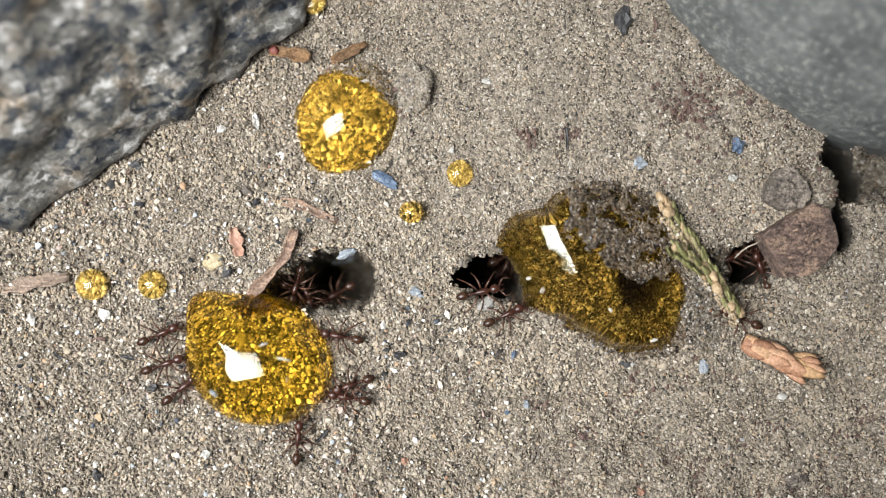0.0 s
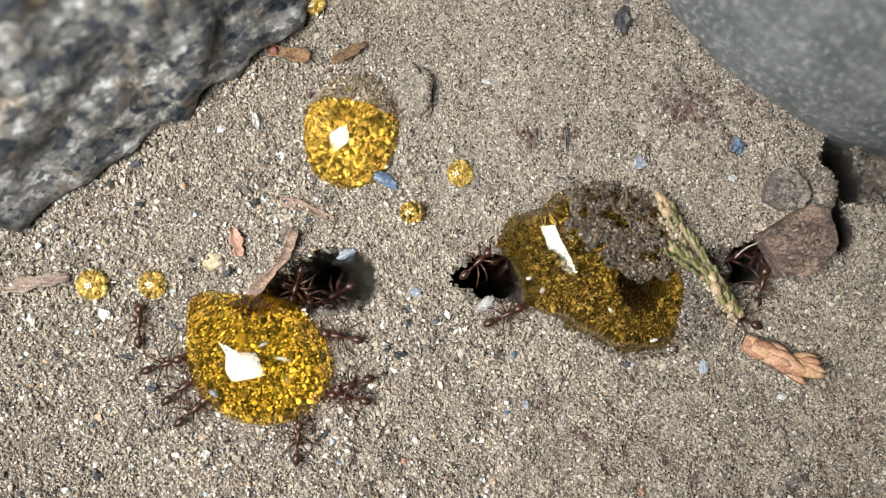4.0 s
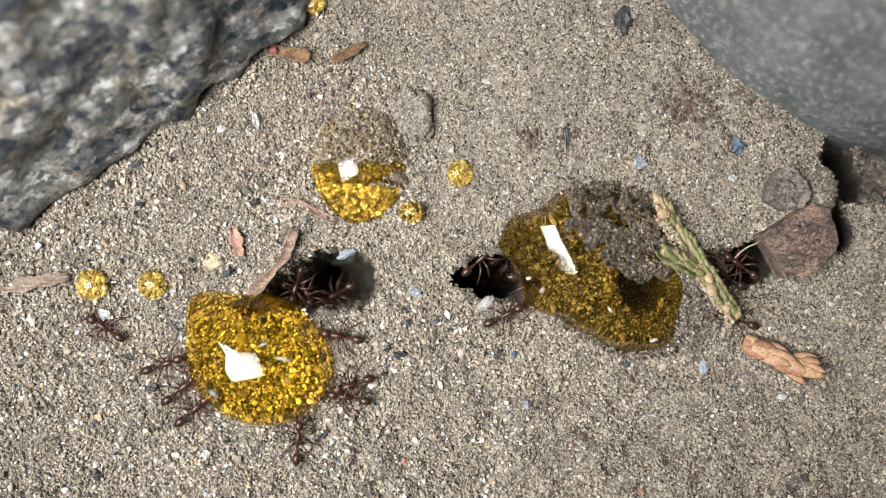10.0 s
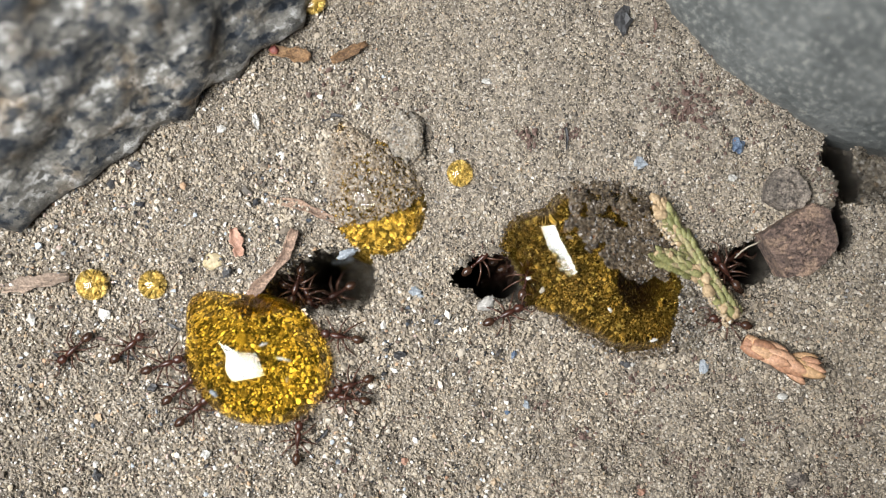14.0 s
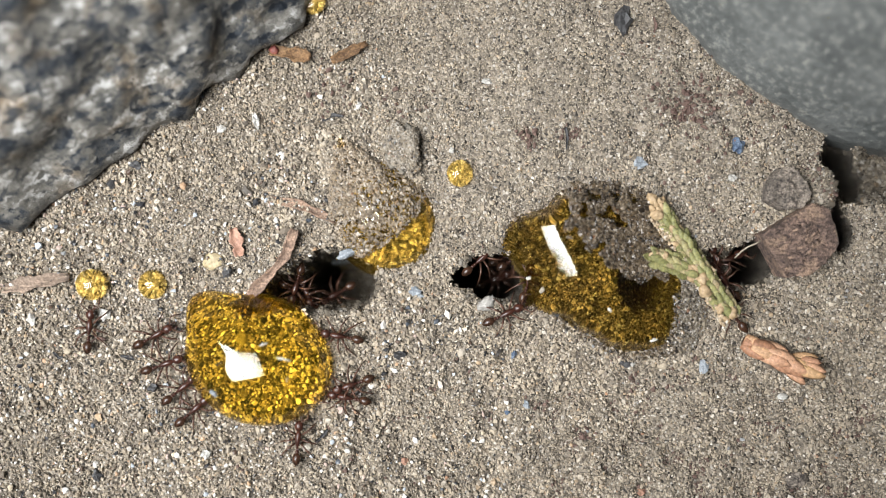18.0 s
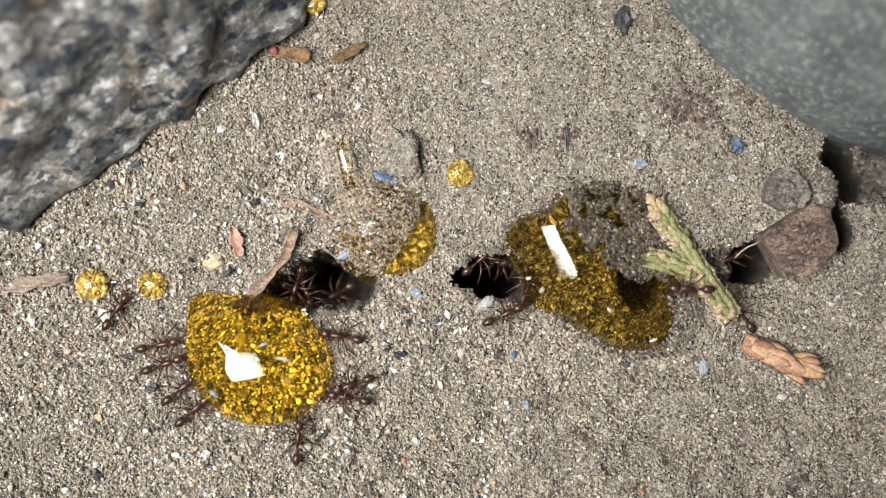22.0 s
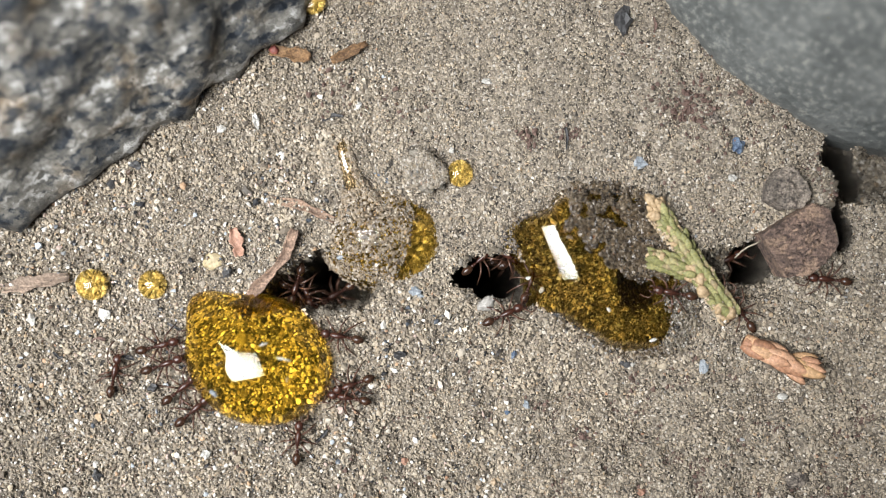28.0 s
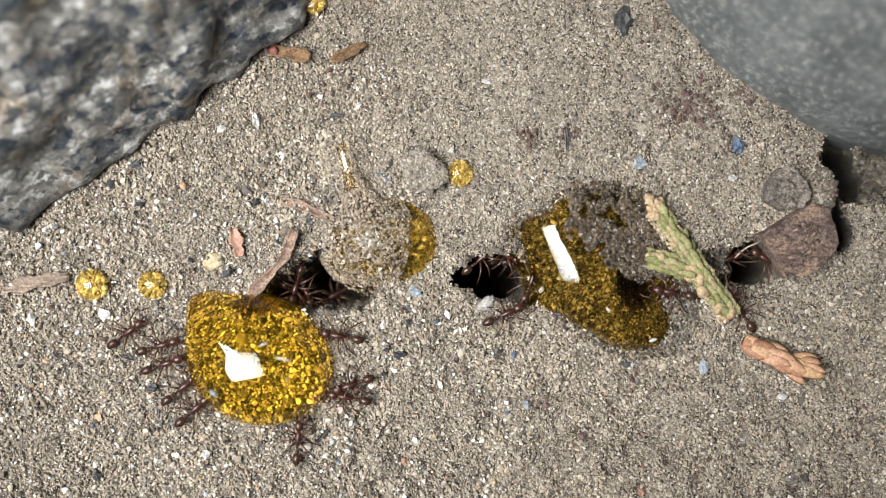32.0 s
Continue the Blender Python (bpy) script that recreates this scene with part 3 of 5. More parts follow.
def build_rocks():
    stone("granite_rock", "large grey granite rock with black and white crystals, half buried", "rock", 42, -172, 660, 458, 400, M_GRANITE, 3, 33.4, 0.05, 6, 0.07, 1.5, fine=0.085, dome=0.68)
    stone("boulder", "large smooth grey boulder half buried in sand", "rock", 1756, -398, 686, 686, 700, M_BOULDER, 8, 0, 0.03, 6, 0.008, fine=0.005, dome=0.35)
    wood_chunk()
    thing("grey_stone", "flat grey-brown stone stuck in the sand above the bark chunk", "stone", Matrix.Translation(at(1396, 336, 24).xy.to_3d()),
          slab_mesh("grey_stone", [(1357, 354), (1360, 322), (1384, 299), (1404, 296), (1426, 318), (1437, 344), (1422, 368), (1382, 371)], 1396, 336, 24, M_GREYSTONE, 9, 5.0, 0.02))
    def pebble(name, label, material, seed, x, y, rx, ry, rz):
        round_one = name in ("yellow_pebble", "pale_stone")
        stone(name, label, "stone", x, y, rx * 0.85, ry * 0.85, rz * 0.85, material, seed, (seed * 47) % 60 - 30, 0.25, 3 if round_one else 2, 0.35 if round_one else 0.75, fine=0.12 if name == "yellow_pebble" else 0.3, smooth=round_one)

    pebble("blue_stone", "small blue stone lying on sand", M_BLUE, 20, 1306, 258, 13, 17, 12)
    pebble("blue_stone", "tiny grey-blue stone on sand", M_BLUE, 41, 909, 628, 5, 9, 5)
    pebble("blue_stone", "tiny grey-blue stone on sand", M_BLUE, 51, 898, 731, 6, 6, 5)
    stone("blue_crystal", "light blue quartz crystal in the sand", "stone", 681, 318, 26, 10, 10, M_BLUE, 35, -32, 0.25, 2, 0.5, fine=0.3, smooth=False)
    pebble("dark_stone", "dark rough stone half sunk in sand", M_BLACK, 21, 1103, 36, 19, 30, 16)
    pebble("black_pebble", "small black pebble on sand", M_BLACK, 27, 403, 482, 9, 10, 8)
    pebble("orange_stone", "tiny orange stone chip on sand", M_ORANGE, 24, 716, 816, 7, 7, 6)
    pebble("orange_stone", "tiny orange stone chip on sand", M_ORANGE, 25, 1134, 871, 9, 8, 6)
    stone("yellow_pebble", "round pale yellow pebble sunk in sand", "stone", 376, 462, 19, 16, 8, M_YELLOW, 26, 20, -0.45, 3, 0.3, fine=0.12)
    pebble("pale_stone", "pale grey stone on the rim of a nest opening", M_PALESTONE, 37, 861, 538, 20, 14, 12)
    pebble("pale_stone", "pale bluish flake on the rim of a nest opening", M_PALEBLUE, 51, 614, 449, 21, 9, 7)
    pebble("pale_stone", "pale broad pebble in sand", M_GREYSTONE, 43, 1410, 848, 26, 18, 8)
    pebble("pale_flake", "small pinkish-grey mineral flake on sand", M_GREYSTONE, 23, 1264, 208, 13, 9, 6)
    pebble("pale_flake", "pale bluish mineral flake at a nest opening", M_PALEBLUE, 34, 606, 456, 26, 12, 10)
    for k, place in enumerate(((736, 517, 15, 10, 8), (1133, 290, 14, 12, 6), (932, 716, 6, 9, 5), (1245, 650, 9, 13, 5))):
        pebble("pale_flake", "pale bluish mineral flake on sand", M_PALEBLUE, (36, 42, 52, 53)[k], *place)
    for k, place in enumerate(((391, 228, 9, 8, 7), (453, 214, 7, 15, 7), (364, 803, 10, 8, 7), (862, 144, 10, 6, 6), (186, 556, 14, 12, 9), (56, 566, 10, 12, 8), (1296, 315, 9, 6, 6), (1385, 702, 9, 6, 6), (635, 187, 7, 7, 6), (800, 266, 6, 6, 6), (1120, 645, 5, 4, 4))):
        pebble("white_stone", "bright white quartz grain", M_WHITE, 28 + k if k < 6 else 38 + k, *place)
    for k, place in enumerate(((1214, 164, 9, 6, 6), (1221, 196, 7, 11, 7), (1206, 208, 6, 7, 5), (1238, 214, 8, 6, 6), (1246, 178, 6, 5, 5), (1192, 196, 5, 6, 4), (1326, 182, 7, 6, 5))):
        pebble("rust_chip", "small dark rust-red stone chip on sand", M_RUST, 110 + k, *place)
    for k, place in enumerate(((171, 840, 10, 13, 9), (706, 628, 13, 9, 8), (272, 687, 10, 9, 9), (198, 325, 9, 9, 7), (243, 292, 14, 10, 7), (1108, 645, 12, 8, 6))):
        pebble("dark_stone", "small dark stone on sand", M_BLACK, 38 + k if k < 3 else 45 + k, *place)


def scale_mesh(name, length, width, thick, material, curl=0.25):
    """One leaf scale: a pointed, keeled, slightly curled blade."""
    n, m = 8, 5
    v = []
    for i in range(n):
        s = i / (n - 1)
        w = width * 0.5 * (math.sin(math.pi * min(1, 0.18 + s * 0.82)) ** 0.7 + 0.05)
        for j in range(m):
            c = j / (m - 1) * 2 - 1
            v.append((s * length * U, c * w * U, (thick * (1 - c * c) * (1 - 0.6 * s) + curl * length * s * (1 - s)) * U))
    under = [(a, b, c - thick * 0.8 * U) for a, b, c in v]
    k = n * m
    f = []
    for i in range(n - 1):
        for j in range(m - 1):
            a = i * m + j
            f += [(a, a + m, a + m + 1, a + 1), (k + a, k + a + 1, k + a + m + 1, k + a + m)]
        f += [(i * m, k + i * m, k + (i + 1) * m, (i + 1) * m), (i * m + m - 1, (i + 1) * m + m - 1, k + (i + 1) * m + m - 1, k + i * m + m - 1)]
    for j in range(m - 1):
        f += [(j, j + 1, k + j + 1, k + j), ((n - 1) * m + j, k + (n - 1) * m + j, k + (n - 1) * m + j + 1, (n - 1) * m + j + 1)]
    return mesh_of(name, v + under, f, material)


def tube_mesh(name, points, radii, material, sides=6):
    """A tapered tube along a few points, in plan units."""
    pts = [Vector(p) for p in points]
    v, f = [], []
    for i, p in enumerate(pts):
        d = (pts[min(i + 1, len(pts) - 1)] - pts[max(i - 1, 0)]).normalized()
        a = d.orthogonal().normalized() if abs(d.z) > 0.95 else d.cross(Vector((0, 0, 1))).normalized()
        b = d.cross(a)
        for k in range(sides):
            t = 2 * math.pi * k / sides
            v.append((p + (a * math.cos(t) + b * math.sin(t)) * radii[i]) * U)
    for i in range(len(pts) - 1):
        for k in range(sides):
            a, b = i * sides + k, i * sides + (k + 1) % sides
            f.append((a, b, b + sides, a + sides))
    f += [tuple(range(sides))[::-1], tuple(range((len(pts) - 1) * sides, len(pts) * sides))]
    return mesh_of(name, v, f, material)


def scaly_twig(name, label, x0, y0, x1, y1, count, size, leaf_mat, tip_mat, stem_mat, side=None, lift=10, seed=1, slim=0.62, spread=26, crumbs=0, wide=0.2, rows=5):
    """A flattened conifer twig of overlapping scale leaves; its axis runs along x."""
    rs = random.Random(seed)
    tumble, thick = (1.0, 0.34) if crumbs else (1.5, 0.20)
    length = math.hypot(x1 - x0, y1 - y0)
    z = height_at((x0 + x1) / 2, (y0 + y1) / 2) + lift
    root = thing(name, label, "twig", Matrix.Translation(at(x0, y0, z)) @ pose(0, 0, 0, 0, 0, turn_of(x1 - x0, y1 - y0)))
    part("stem", tube_mesh("stem", [(0, 0, 0), (length * 0.5, 2, 3), (length * 0.96, 0, 0)], [size * 0.22, size * 0.2, size * 0.1], stem_mat), root)
    leaf = scale_mesh("scale", size, size * slim, size * (0.12 if crumbs else 0.17), leaf_mat, 0.16 if crumbs else 0.30)
    tip = scale_mesh("scale", size * 0.8, size * slim, size * 0.14, tip_mat, 0.10)

    def row(ox, oy, turn, run, n):
        for i in range(n):
            s = i / n
            taper = 1 - 0.35 * s
            for k, (sy, sz, out) in enumerate(((wide, 0.0, spread), (-wide, 0.0, -spread), (wide * 0.35, thick, spread * 0.4), (-wide * 0.35, thick, -spread * 0.4), (0.0, -thick, 0))[:rows]):
                shift = (0.5 if k > 1 else 0.0) * run / n
                me = tip if (rs.random() < 0.03 or s > 0.9 or (s < 0.12 and rs.random() < 0.4)) else leaf
                m = pose(ox * U, oy * U, 0, 0, 0, turn) @ pose((s * run + shift) * U, sy * size * taper * U, sz * size * U, 180 if k == 4 else rs.uniform(-14, 14) * tumble, -14 + rs.uniform(-7, 7) * tumble, out + rs.uniform(-9, 9) * tumble)
                ob = part("scale", me, root, "", m @ Matrix.Diagonal((*[rs.uniform(0.8, 1.2)] * 3, 1)))
    row(0, 0, 0, length * 0.92, count)
    if side:
        row(*side)
    if crumbs:
        for k, (x, y, fat) in enumerate(((253, 2, 9), (240, -5, 8), (172, 56, 8), (160, 44, 7), (90, 9, 9), (70, 19, 10), (226, 13, 9), (30, 12, 8), (12, 0, 9))):
            part("bud", lump_mesh("bud", fat * 1.25, fat, fat * 0.9, tip_mat, 100 + k, 0.35, 1.0, 3, fine=0.12), root, "pale knobbly bud", pose(x * U, y * U, (6 if k < 3 else 9) * U, 0, 0, k * 40))
        gs = np.random.RandomState(seed)
        k = gs.rand(crumbs) * length
        c = np.stack([k, gs.normal(0, size * 0.42, crumbs), size * 0.40 + gs.uniform(-5, 3, crumbs)], 1)
        edge = gs.rand(2 * crumbs) * length * 0.9
        c = np.concatenate([c, np.stack([edge, size * gs.uniform(0.6, 0.95, 2 * crumbs), size * gs.uniform(-0.35, 0.35, 2 * crumbs)], 1)])
        part("crumb_coat", grains_mesh("crumb_coat", c, np.concatenate([gs.uniform(1.0, 3.0, crumbs), gs.uniform(1.4, 4.2, 2 * crumbs)]), M_CRUMB, seed), root, "pale crumbs stuck to the twig")
    return root


def leaf_strip(name, label, pts, width, thick, material, seed, z=6.0, waist=0.0):
    """A shrivelled strip of leaf: a ribbon bent along a line, with rolled edges and real thickness."""
    rs = random.Random(seed)
    x0, y0 = pts[0]
    base = Vector((x0, y0, 0))
    n, m = 16, 7
    v = []
    for i in range(n):
        s = i / (n - 1) * (len(pts) - 1)
        k = min(int(s), len(pts) - 2)
        t = s - k
        px, py = pts[k][0] * (1 - t) + pts[k + 1][0] * t, pts[k][1] * (1 - t) + pts[k + 1][1] * t
        dx, dy = pts[k + 1][0] - pts[k][0], pts[k + 1][1] - pts[k][1]
        d = math.hypot(dx, dy)
        q = i / (n - 1)
        w = width * 0.5 * (0.35 + 0.65 * math.sin(math.pi * (0.12 + 0.8 * q))) * (1 + 0.5 * noise.noise(Vector((q * 6, seed * 1.37, 0.3))) + 0.25 * noise.noise(Vector((q * 17, seed * 0.7, 1.3)))) * (1 - waist * math.exp(-((q - 0.52) / 0.17) ** 2))
        for j in range(m):
            c = j / (m - 1) * 2 - 1
            hx, hy = px + dy / d * c * w, py - dx / d * c * w
            v.append(((hx - x0) * U, (y0 - hy) * U, (thick * (c * c * 1.2 + 0.9 * noise.noise(Vector((q * 4, c * 1.5, seed)))) + 3 * math.sin(q * 5 + seed)) * U))
    under = [(a, b, c - thick * 0.5 * U) for a, b, c in v]
    k = n * m
    f = []
    for i in range(n - 1):
        for j in range(m - 1):
            a = i * m + j
            f += [(a, a + m, a + m + 1, a + 1), (k + a, k + a + 1, k + a + m + 1, k + a + m)]
        f += [(i * m, k + i * m, k + (i + 1) * m, (i + 1) * m), (i * m + m - 1, (i + 1) * m + m - 1, k + (i + 1) * m + m - 1, k + i * m + m - 1)]
    for j in range(m - 1):
        f += [(j, j + 1, k + j + 1, k + j), ((n - 1) * m + j, k + (n - 1) * m + j, k + (n - 1) * m + j + 1, (n - 1) * m + j + 1)]
    return thing(name, label, "leaf", Matrix.Translation(at(x0, y0, height_at(x0, y0) + z)), mesh_of(name, v + under, f, material))


def build_litter():
    scaly_twig("leaf_piece", "dry tan piece of overlapping scale leaves lying on sand", 1316, 604, 1420, 656, 4, 50, M_LEAF, M_LEAF, M_LEAF, (92, 6, 24, 24, 1), 8, 4, 0.40, 10, 0, 0.14, 4)
    leaf_strip("leaf_strip", "shrivelled brown leaf strip over the edge of a nest opening", [(440, 526), (472, 492), (505, 455), (522, 408)], 29, 6, M_PINKLEAF, 3, 12, 0.6)
    leaf_strip("leaf_strip", "faded pinkish leaf strip half covered by sand", [(470, 352), (530, 362), (596, 392)], 18, 5, M_PINKLEAF, 5, -2)
    leaf_strip("leaf_chip", "small orange-pink leaf chip standing on sand", [(414, 404), (420, 428), (424, 454)], 22, 6, M_ORANGE, 7, 8)
    leaf_strip("leaf_bud", "brown shrivelled bud beside the granite rock", [(478, 88), (512, 95), (550, 103)], 28, 7, M_BROWNLEAF, 9, 8)
    leaf_strip("leaf_scrap", "small reddish-brown leaf scrap on sand", [(586, 108), (614, 97), (650, 78)], 20, 6, M_BROWNLEAF, 17, 6)
    stone("bud_tip", "dark red bud tip on a brown leaf", "bud", 485, 89, 9, 9, 7, M_REDBUD, 50, 0, 0.8)
    leaf_strip("stick", "old grey-brown splinter of wood lying in the sand", [(2, 512), (60, 500), (122, 490)], 26, 6, M_STICK, 11, -1)
    leaf_strip("dead_leg", "dark broken insect leg lying on sand", [(214, 629), (232, 633), (243, 641)], 6, 3, M_BLACK, 13, 6)
    for k, pts in enumerate(([(1001, 226), (1004, 244), (1002, 264)], [(927, 222), (937, 240), (934, 264)], [(570, 214), (588, 204), (608, 207)], [(1157, 30), (1160, 46), (1157, 58)], [(296, 572), (312, 580), (324, 588)],
                             [(188, 602), (176, 598), (160, 606)], [(96, 622), (104, 634), (112, 632)], [(1210, 178), (1220, 190), (1232, 186)], [(1320, 178), (1326, 186)], [(1240, 222), (1252, 230)],
                             [(1342, 770), (1350, 784)], [(1462, 862), (1474, 870)], [(40, 880), (44, 860)])):
        leaf_strip("plant_shred", "thin dark brown plant shred lying in the sand", pts, 5 + k % 3, 2, M_RUST if k % 2 else M_BLACK, 71 + k, 1)
    rs = np.random.RandomState(41)
    c, size = [], []
    for x, y, wide, n in ((1220, 188, 26, 120), (1240, 150, 60, 60), (1010, 238, 10, 26), (935, 244, 11, 30), (1330, 240, 40, 36), (1460, 330, 30, 70), (590, 165, 26, 30), (705, 190, 30, 30)):
        gx, gy = rs.normal(x, wide, n), rs.normal(y, wide * 0.9, n)
        own = np.clip(rs.lognormal(0.95, 0.4, n), 1.4, 5.5)
        c.append(np.stack([gx - CX, CY - gy, ground_height(gx, gy) + own * rs.uniform(0.2, 1.0, n)], 1))
        size.append(own)
    tagged(new("rusty_grains", grains_mesh("rusty_grains", np.concatenate(c), np.concatenate(size), M_RUST, 42)), "dark rust-brown grains strewn over the sand", "sand", kind="stuff")
    x, y = rs.uniform(300, 1600, 26000), rs.uniform(-40, 920, 26000)
    loose, crack = cracks(x, y)
    keep = (crack < 0.045 * loose * value_noise(x, y, 90, 82)) & (pool_height(x, y) < -10) & ((x - 1756) ** 2 + (y + 398) ** 2 > 690 ** 2)
    x, y = x[keep], y[keep]
    own = np.clip(rs.lognormal(0.75, 0.4, len(x)), 1.2, 4.5)
    tagged(new("crack_dirt", grains_mesh("crack_dirt", np.stack([x - CX, CY - y, ground_height(x, y) + own * rs.uniform(0.2, 1.2, len(x))], 1), own, M_RUST, 83)), "dark brown dirt in the cracks of the sand", "sand", kind="stuff")
    thing("root_hair", "pale bent root hair sticking out of a nest opening", "root", Matrix.Translation(at(1308, 449, 2)),
          tube_mesh("root_hair", [(-6, -8, -6), (4, 4, 2), (14, 12, 6), (26, 17, 9), (38, 25, 12)], [1.2, 1.7, 1.6, 1.4, 0.9], M_STRAW))
    leaf_strip("dark_crumb", "thin dark shred of plant beside the big honey drop", [(560, 782), (572, 771), (580, 760)], 6, 3, M_BLACK, 15, 6)


# ---- honey ----
DROPLETS = [(163, 504, 29), (270, 504, 26), (814, 307, 24), (555, 6, 21)]
def dome_mesh(name, rx, ry, high, material, corner=None, below=14.0, rings=28, seg=84, egg=0.0, lean=(0, 0)):
    """A drop on the ground; its outline is an oval that may have one blunt corner."""
    v, f = [], []
    for i in range(rings + 1):
        a = math.pi * i / rings
        s, c = math.sin(a), math.cos(a)
        for k in range(seg):
            t = 2 * math.pi * k / seg
            r = 1 / math.sqrt((math.cos(t) / rx) ** 2 + (math.sin(t) / ry) ** 2) * (1 + egg * math.sin(t))
            if corner:
                d = (t - radians(corner[0]) + math.pi) % (2 * math.pi) - math.pi
                r += corner[1] * math.exp(-(d / corner[2]) ** 2)
            v.append(((r * s * math.cos(t) + lean[0] * max(c, 0)) * U, (r * s * math.sin(t) + lean[1] * max(c, 0)) * U, (high if c > 0 else below) * c * U))
    for i in range(rings):
        for k in range(seg):
            a, b = i * seg + k, i * seg + (k + 1) % seg
            f.append((a, a + seg, b + seg, b))
    me = mesh_of(name, v, f, material)
    bm = bmesh.new()
    bm.from_mesh(me)
    bmesh.ops.remove_doubles(bm, verts=bm.verts, dist=U * 0.01)
    bmesh.ops.recalc_face_normals(bm, faces=bm.faces)
    bm.to_mesh(me)
    bm.free()
    me.polygons.foreach_set("use_smooth", [True] * len(me.polygons))
    return me


def build_drops():
    drop = thing("honey_drop", "large amber honey drop ringed by feeding ants", "honey", Matrix.Translation(at(457, 634, 4)) @ pose(0, 0, 0, 0, 0, -22), None, "honey drops")
    skin = dome_mesh("body", 131, 113, 94, M_HONEY, (158, 32, 0.30), lean=(15, -11))
    part("body", skin, drop)
    part("floating_crumb", lump_mesh("floating_crumb", 12, 11, 5, M_YELLOW, 81, 0.3, 1.0, 2), drop, "pale flat crumb inside the honey", pose(-30 * U, 22 * U, 28 * U))
    c, s = math.cos(radians(22)), math.sin(radians(22))
    # Sky glint (longest white streak) and mirrored dark cross are modelled as shapes.
    for k, (x, y, turn, long, fat, material) in enumerate(((513, 626, -12, 15, 2.6, M_WHITE), (482, 602, 20, 8, 2.4, M_WHITE), (396, 686, -40, 8, 4.5, M_PALEBLUE), (402, 630, -66, 13, 0.9, M_BLACK), (409, 634, 24, 9, 0.9, M_BLACK), (522, 661, 80, 5, 1.6, M_STRAW))):
        ax, ay = (x - 457) * c - (634 - y) * s, (x - 457) * s + (634 - y) * c
        top = min((v.co for v in skin.vertices if v.co.z > 10 * U), key=lambda p: math.hypot(p.x - ax * U, p.y - ay * U))
        part("floating_straw", tube_mesh("floating_straw", [(-long, 0, -0.6), (0, 1, 0.8), (long, 0, -0.6)], [fat * 0.7, fat, fat * 0.6], material), drop,
             "thin dark line mirrored in the honey's highlight, shaped as a fibre" if material is M_BLACK else "pale streak on the honey, floating shreds and one shaped sky glint", pose(ax * U, ay * U, top.z, 0, 0, turn + 22))
    for x, y, r in DROPLETS:
        thing("honey_droplet", "small round golden honey droplet on sand", "honey", Matrix.Translation(at(x, y, 4)) @ pose(0, 0, 0, 0, 0, x), dome_mesh("honey_droplet", r, r * 0.97, r * 0.7, M_DROPLET, seg=40), "honey drops")
    drowned = thing("honey_droplet", "small honey droplet that the rolling drop swallows", "honey", Matrix.Translation(at(729, 376, 4)), dome_mesh("honey_droplet", 23, 20, 17, M_DROPLET, seg=40), "honey drops")
    gs = np.random.RandomState(77)
    t, q = gs.uniform(0, 2 * math.pi, 240), np.sqrt(gs.rand(240)) * 19
    part("sand_bed", grains_mesh("sand_bed", np.stack([q * np.cos(t), q * np.sin(t), 1 + 5 * (1 - (q / 20) ** 2)], 1), np.clip(gs.lognormal(0.9, 0.4, 240), 1.5, 5), M_BED, 78), drowned, "coarse sand grains inside the droplet")

    # the rolling drop: a round body with one sand-coated half
    roller = thing("rolling_honey_drop", "golden honey drop rolling downhill, half coated with sand", "honey", Matrix.Translation(at(621, 222, 0)), None, "honey drops")
    bm = bmesh.new()
    bmesh.ops.create_icosphere(bm, subdivisions=5, radius=1.0)
    for v in bm.verts:
        p = v.co
        v.co = Vector((p.x * 106, p.y * 128, p.z * 128)) * U
    part("body", mesh_bm("body", bm, M_LIGHTHONEY), roller)
    rs = np.random.RandomState(5)
    d = rs.normal(size=(46000, 3))
    d /= np.linalg.norm(d, axis=1)[:, None]
    # angle from the front horizon over the top to the back, when unrolled
    ang = np.degrees(np.arctan2(d[:, 2], -d[:, 1])) % 360
    edge = 12 * (value_noise(d[:, 0] * 100 + 500, ang * 1.7, 38, 31) - 0.5) + 16 * (value_noise(d[:, 0] * 100 + 500, ang * 1.7, 90, 33) - 0.5)
    a = ang + edge
    a = a + 8 * np.clip(d[:, 0] * 1.5, 0, 1)
    thin = np.clip(2.6 * value_noise(d[:, 0] * 100 + 700, ang * 1.9 + d[:, 2] * 30, 27, 34) - 0.35, 0.5, 1)
    keep = (a > 2) & (a < 230 + 30 * np.clip(d[:, 0] * 1.7 + 0.1, 0, 1)) & (rs.rand(46000) < np.clip(a / 14, 0.10, 0.68) * thin * np.clip((0.86 - np.abs(d[:, 0])) / 0.12, 0.12, 1))
    d = d[keep]
    c = d * np.array([106, 128, 128]) * 0.993
    part("sand_coat", grains_mesh("sand_coat", c, np.clip(rs.lognormal(0.66, 0.42, len(c)), 1.0, 5.0), M_COAT, 6, 1.0, True), roller, "coat of sand grains stuck to honey")

    n = 7200
    t, q = rs.uniform(0, 2 * math.pi, n), np.sqrt(rs.rand(n))
    r = np.clip(rs.lognormal(1.08, 0.45, n), 1.7, 8.5)
    c = np.stack([80 * q * np.cos(t), 96 * q * np.sin(t), 3 + 0.55 * (np.sqrt(128 ** 2 - (106 * q) ** 2) - 74) + rs.uniform(-1.5, 2.0, n)], 1)
    dragged = thing("dragged_sand", "coarse wet sand dragged along inside the rolling honey drop", "sand", Matrix.Translation(at(621, 222, 0)), grains_mesh("dragged_sand", c, r, M_GOLDBED, 26, 0.5), kind="stuff")

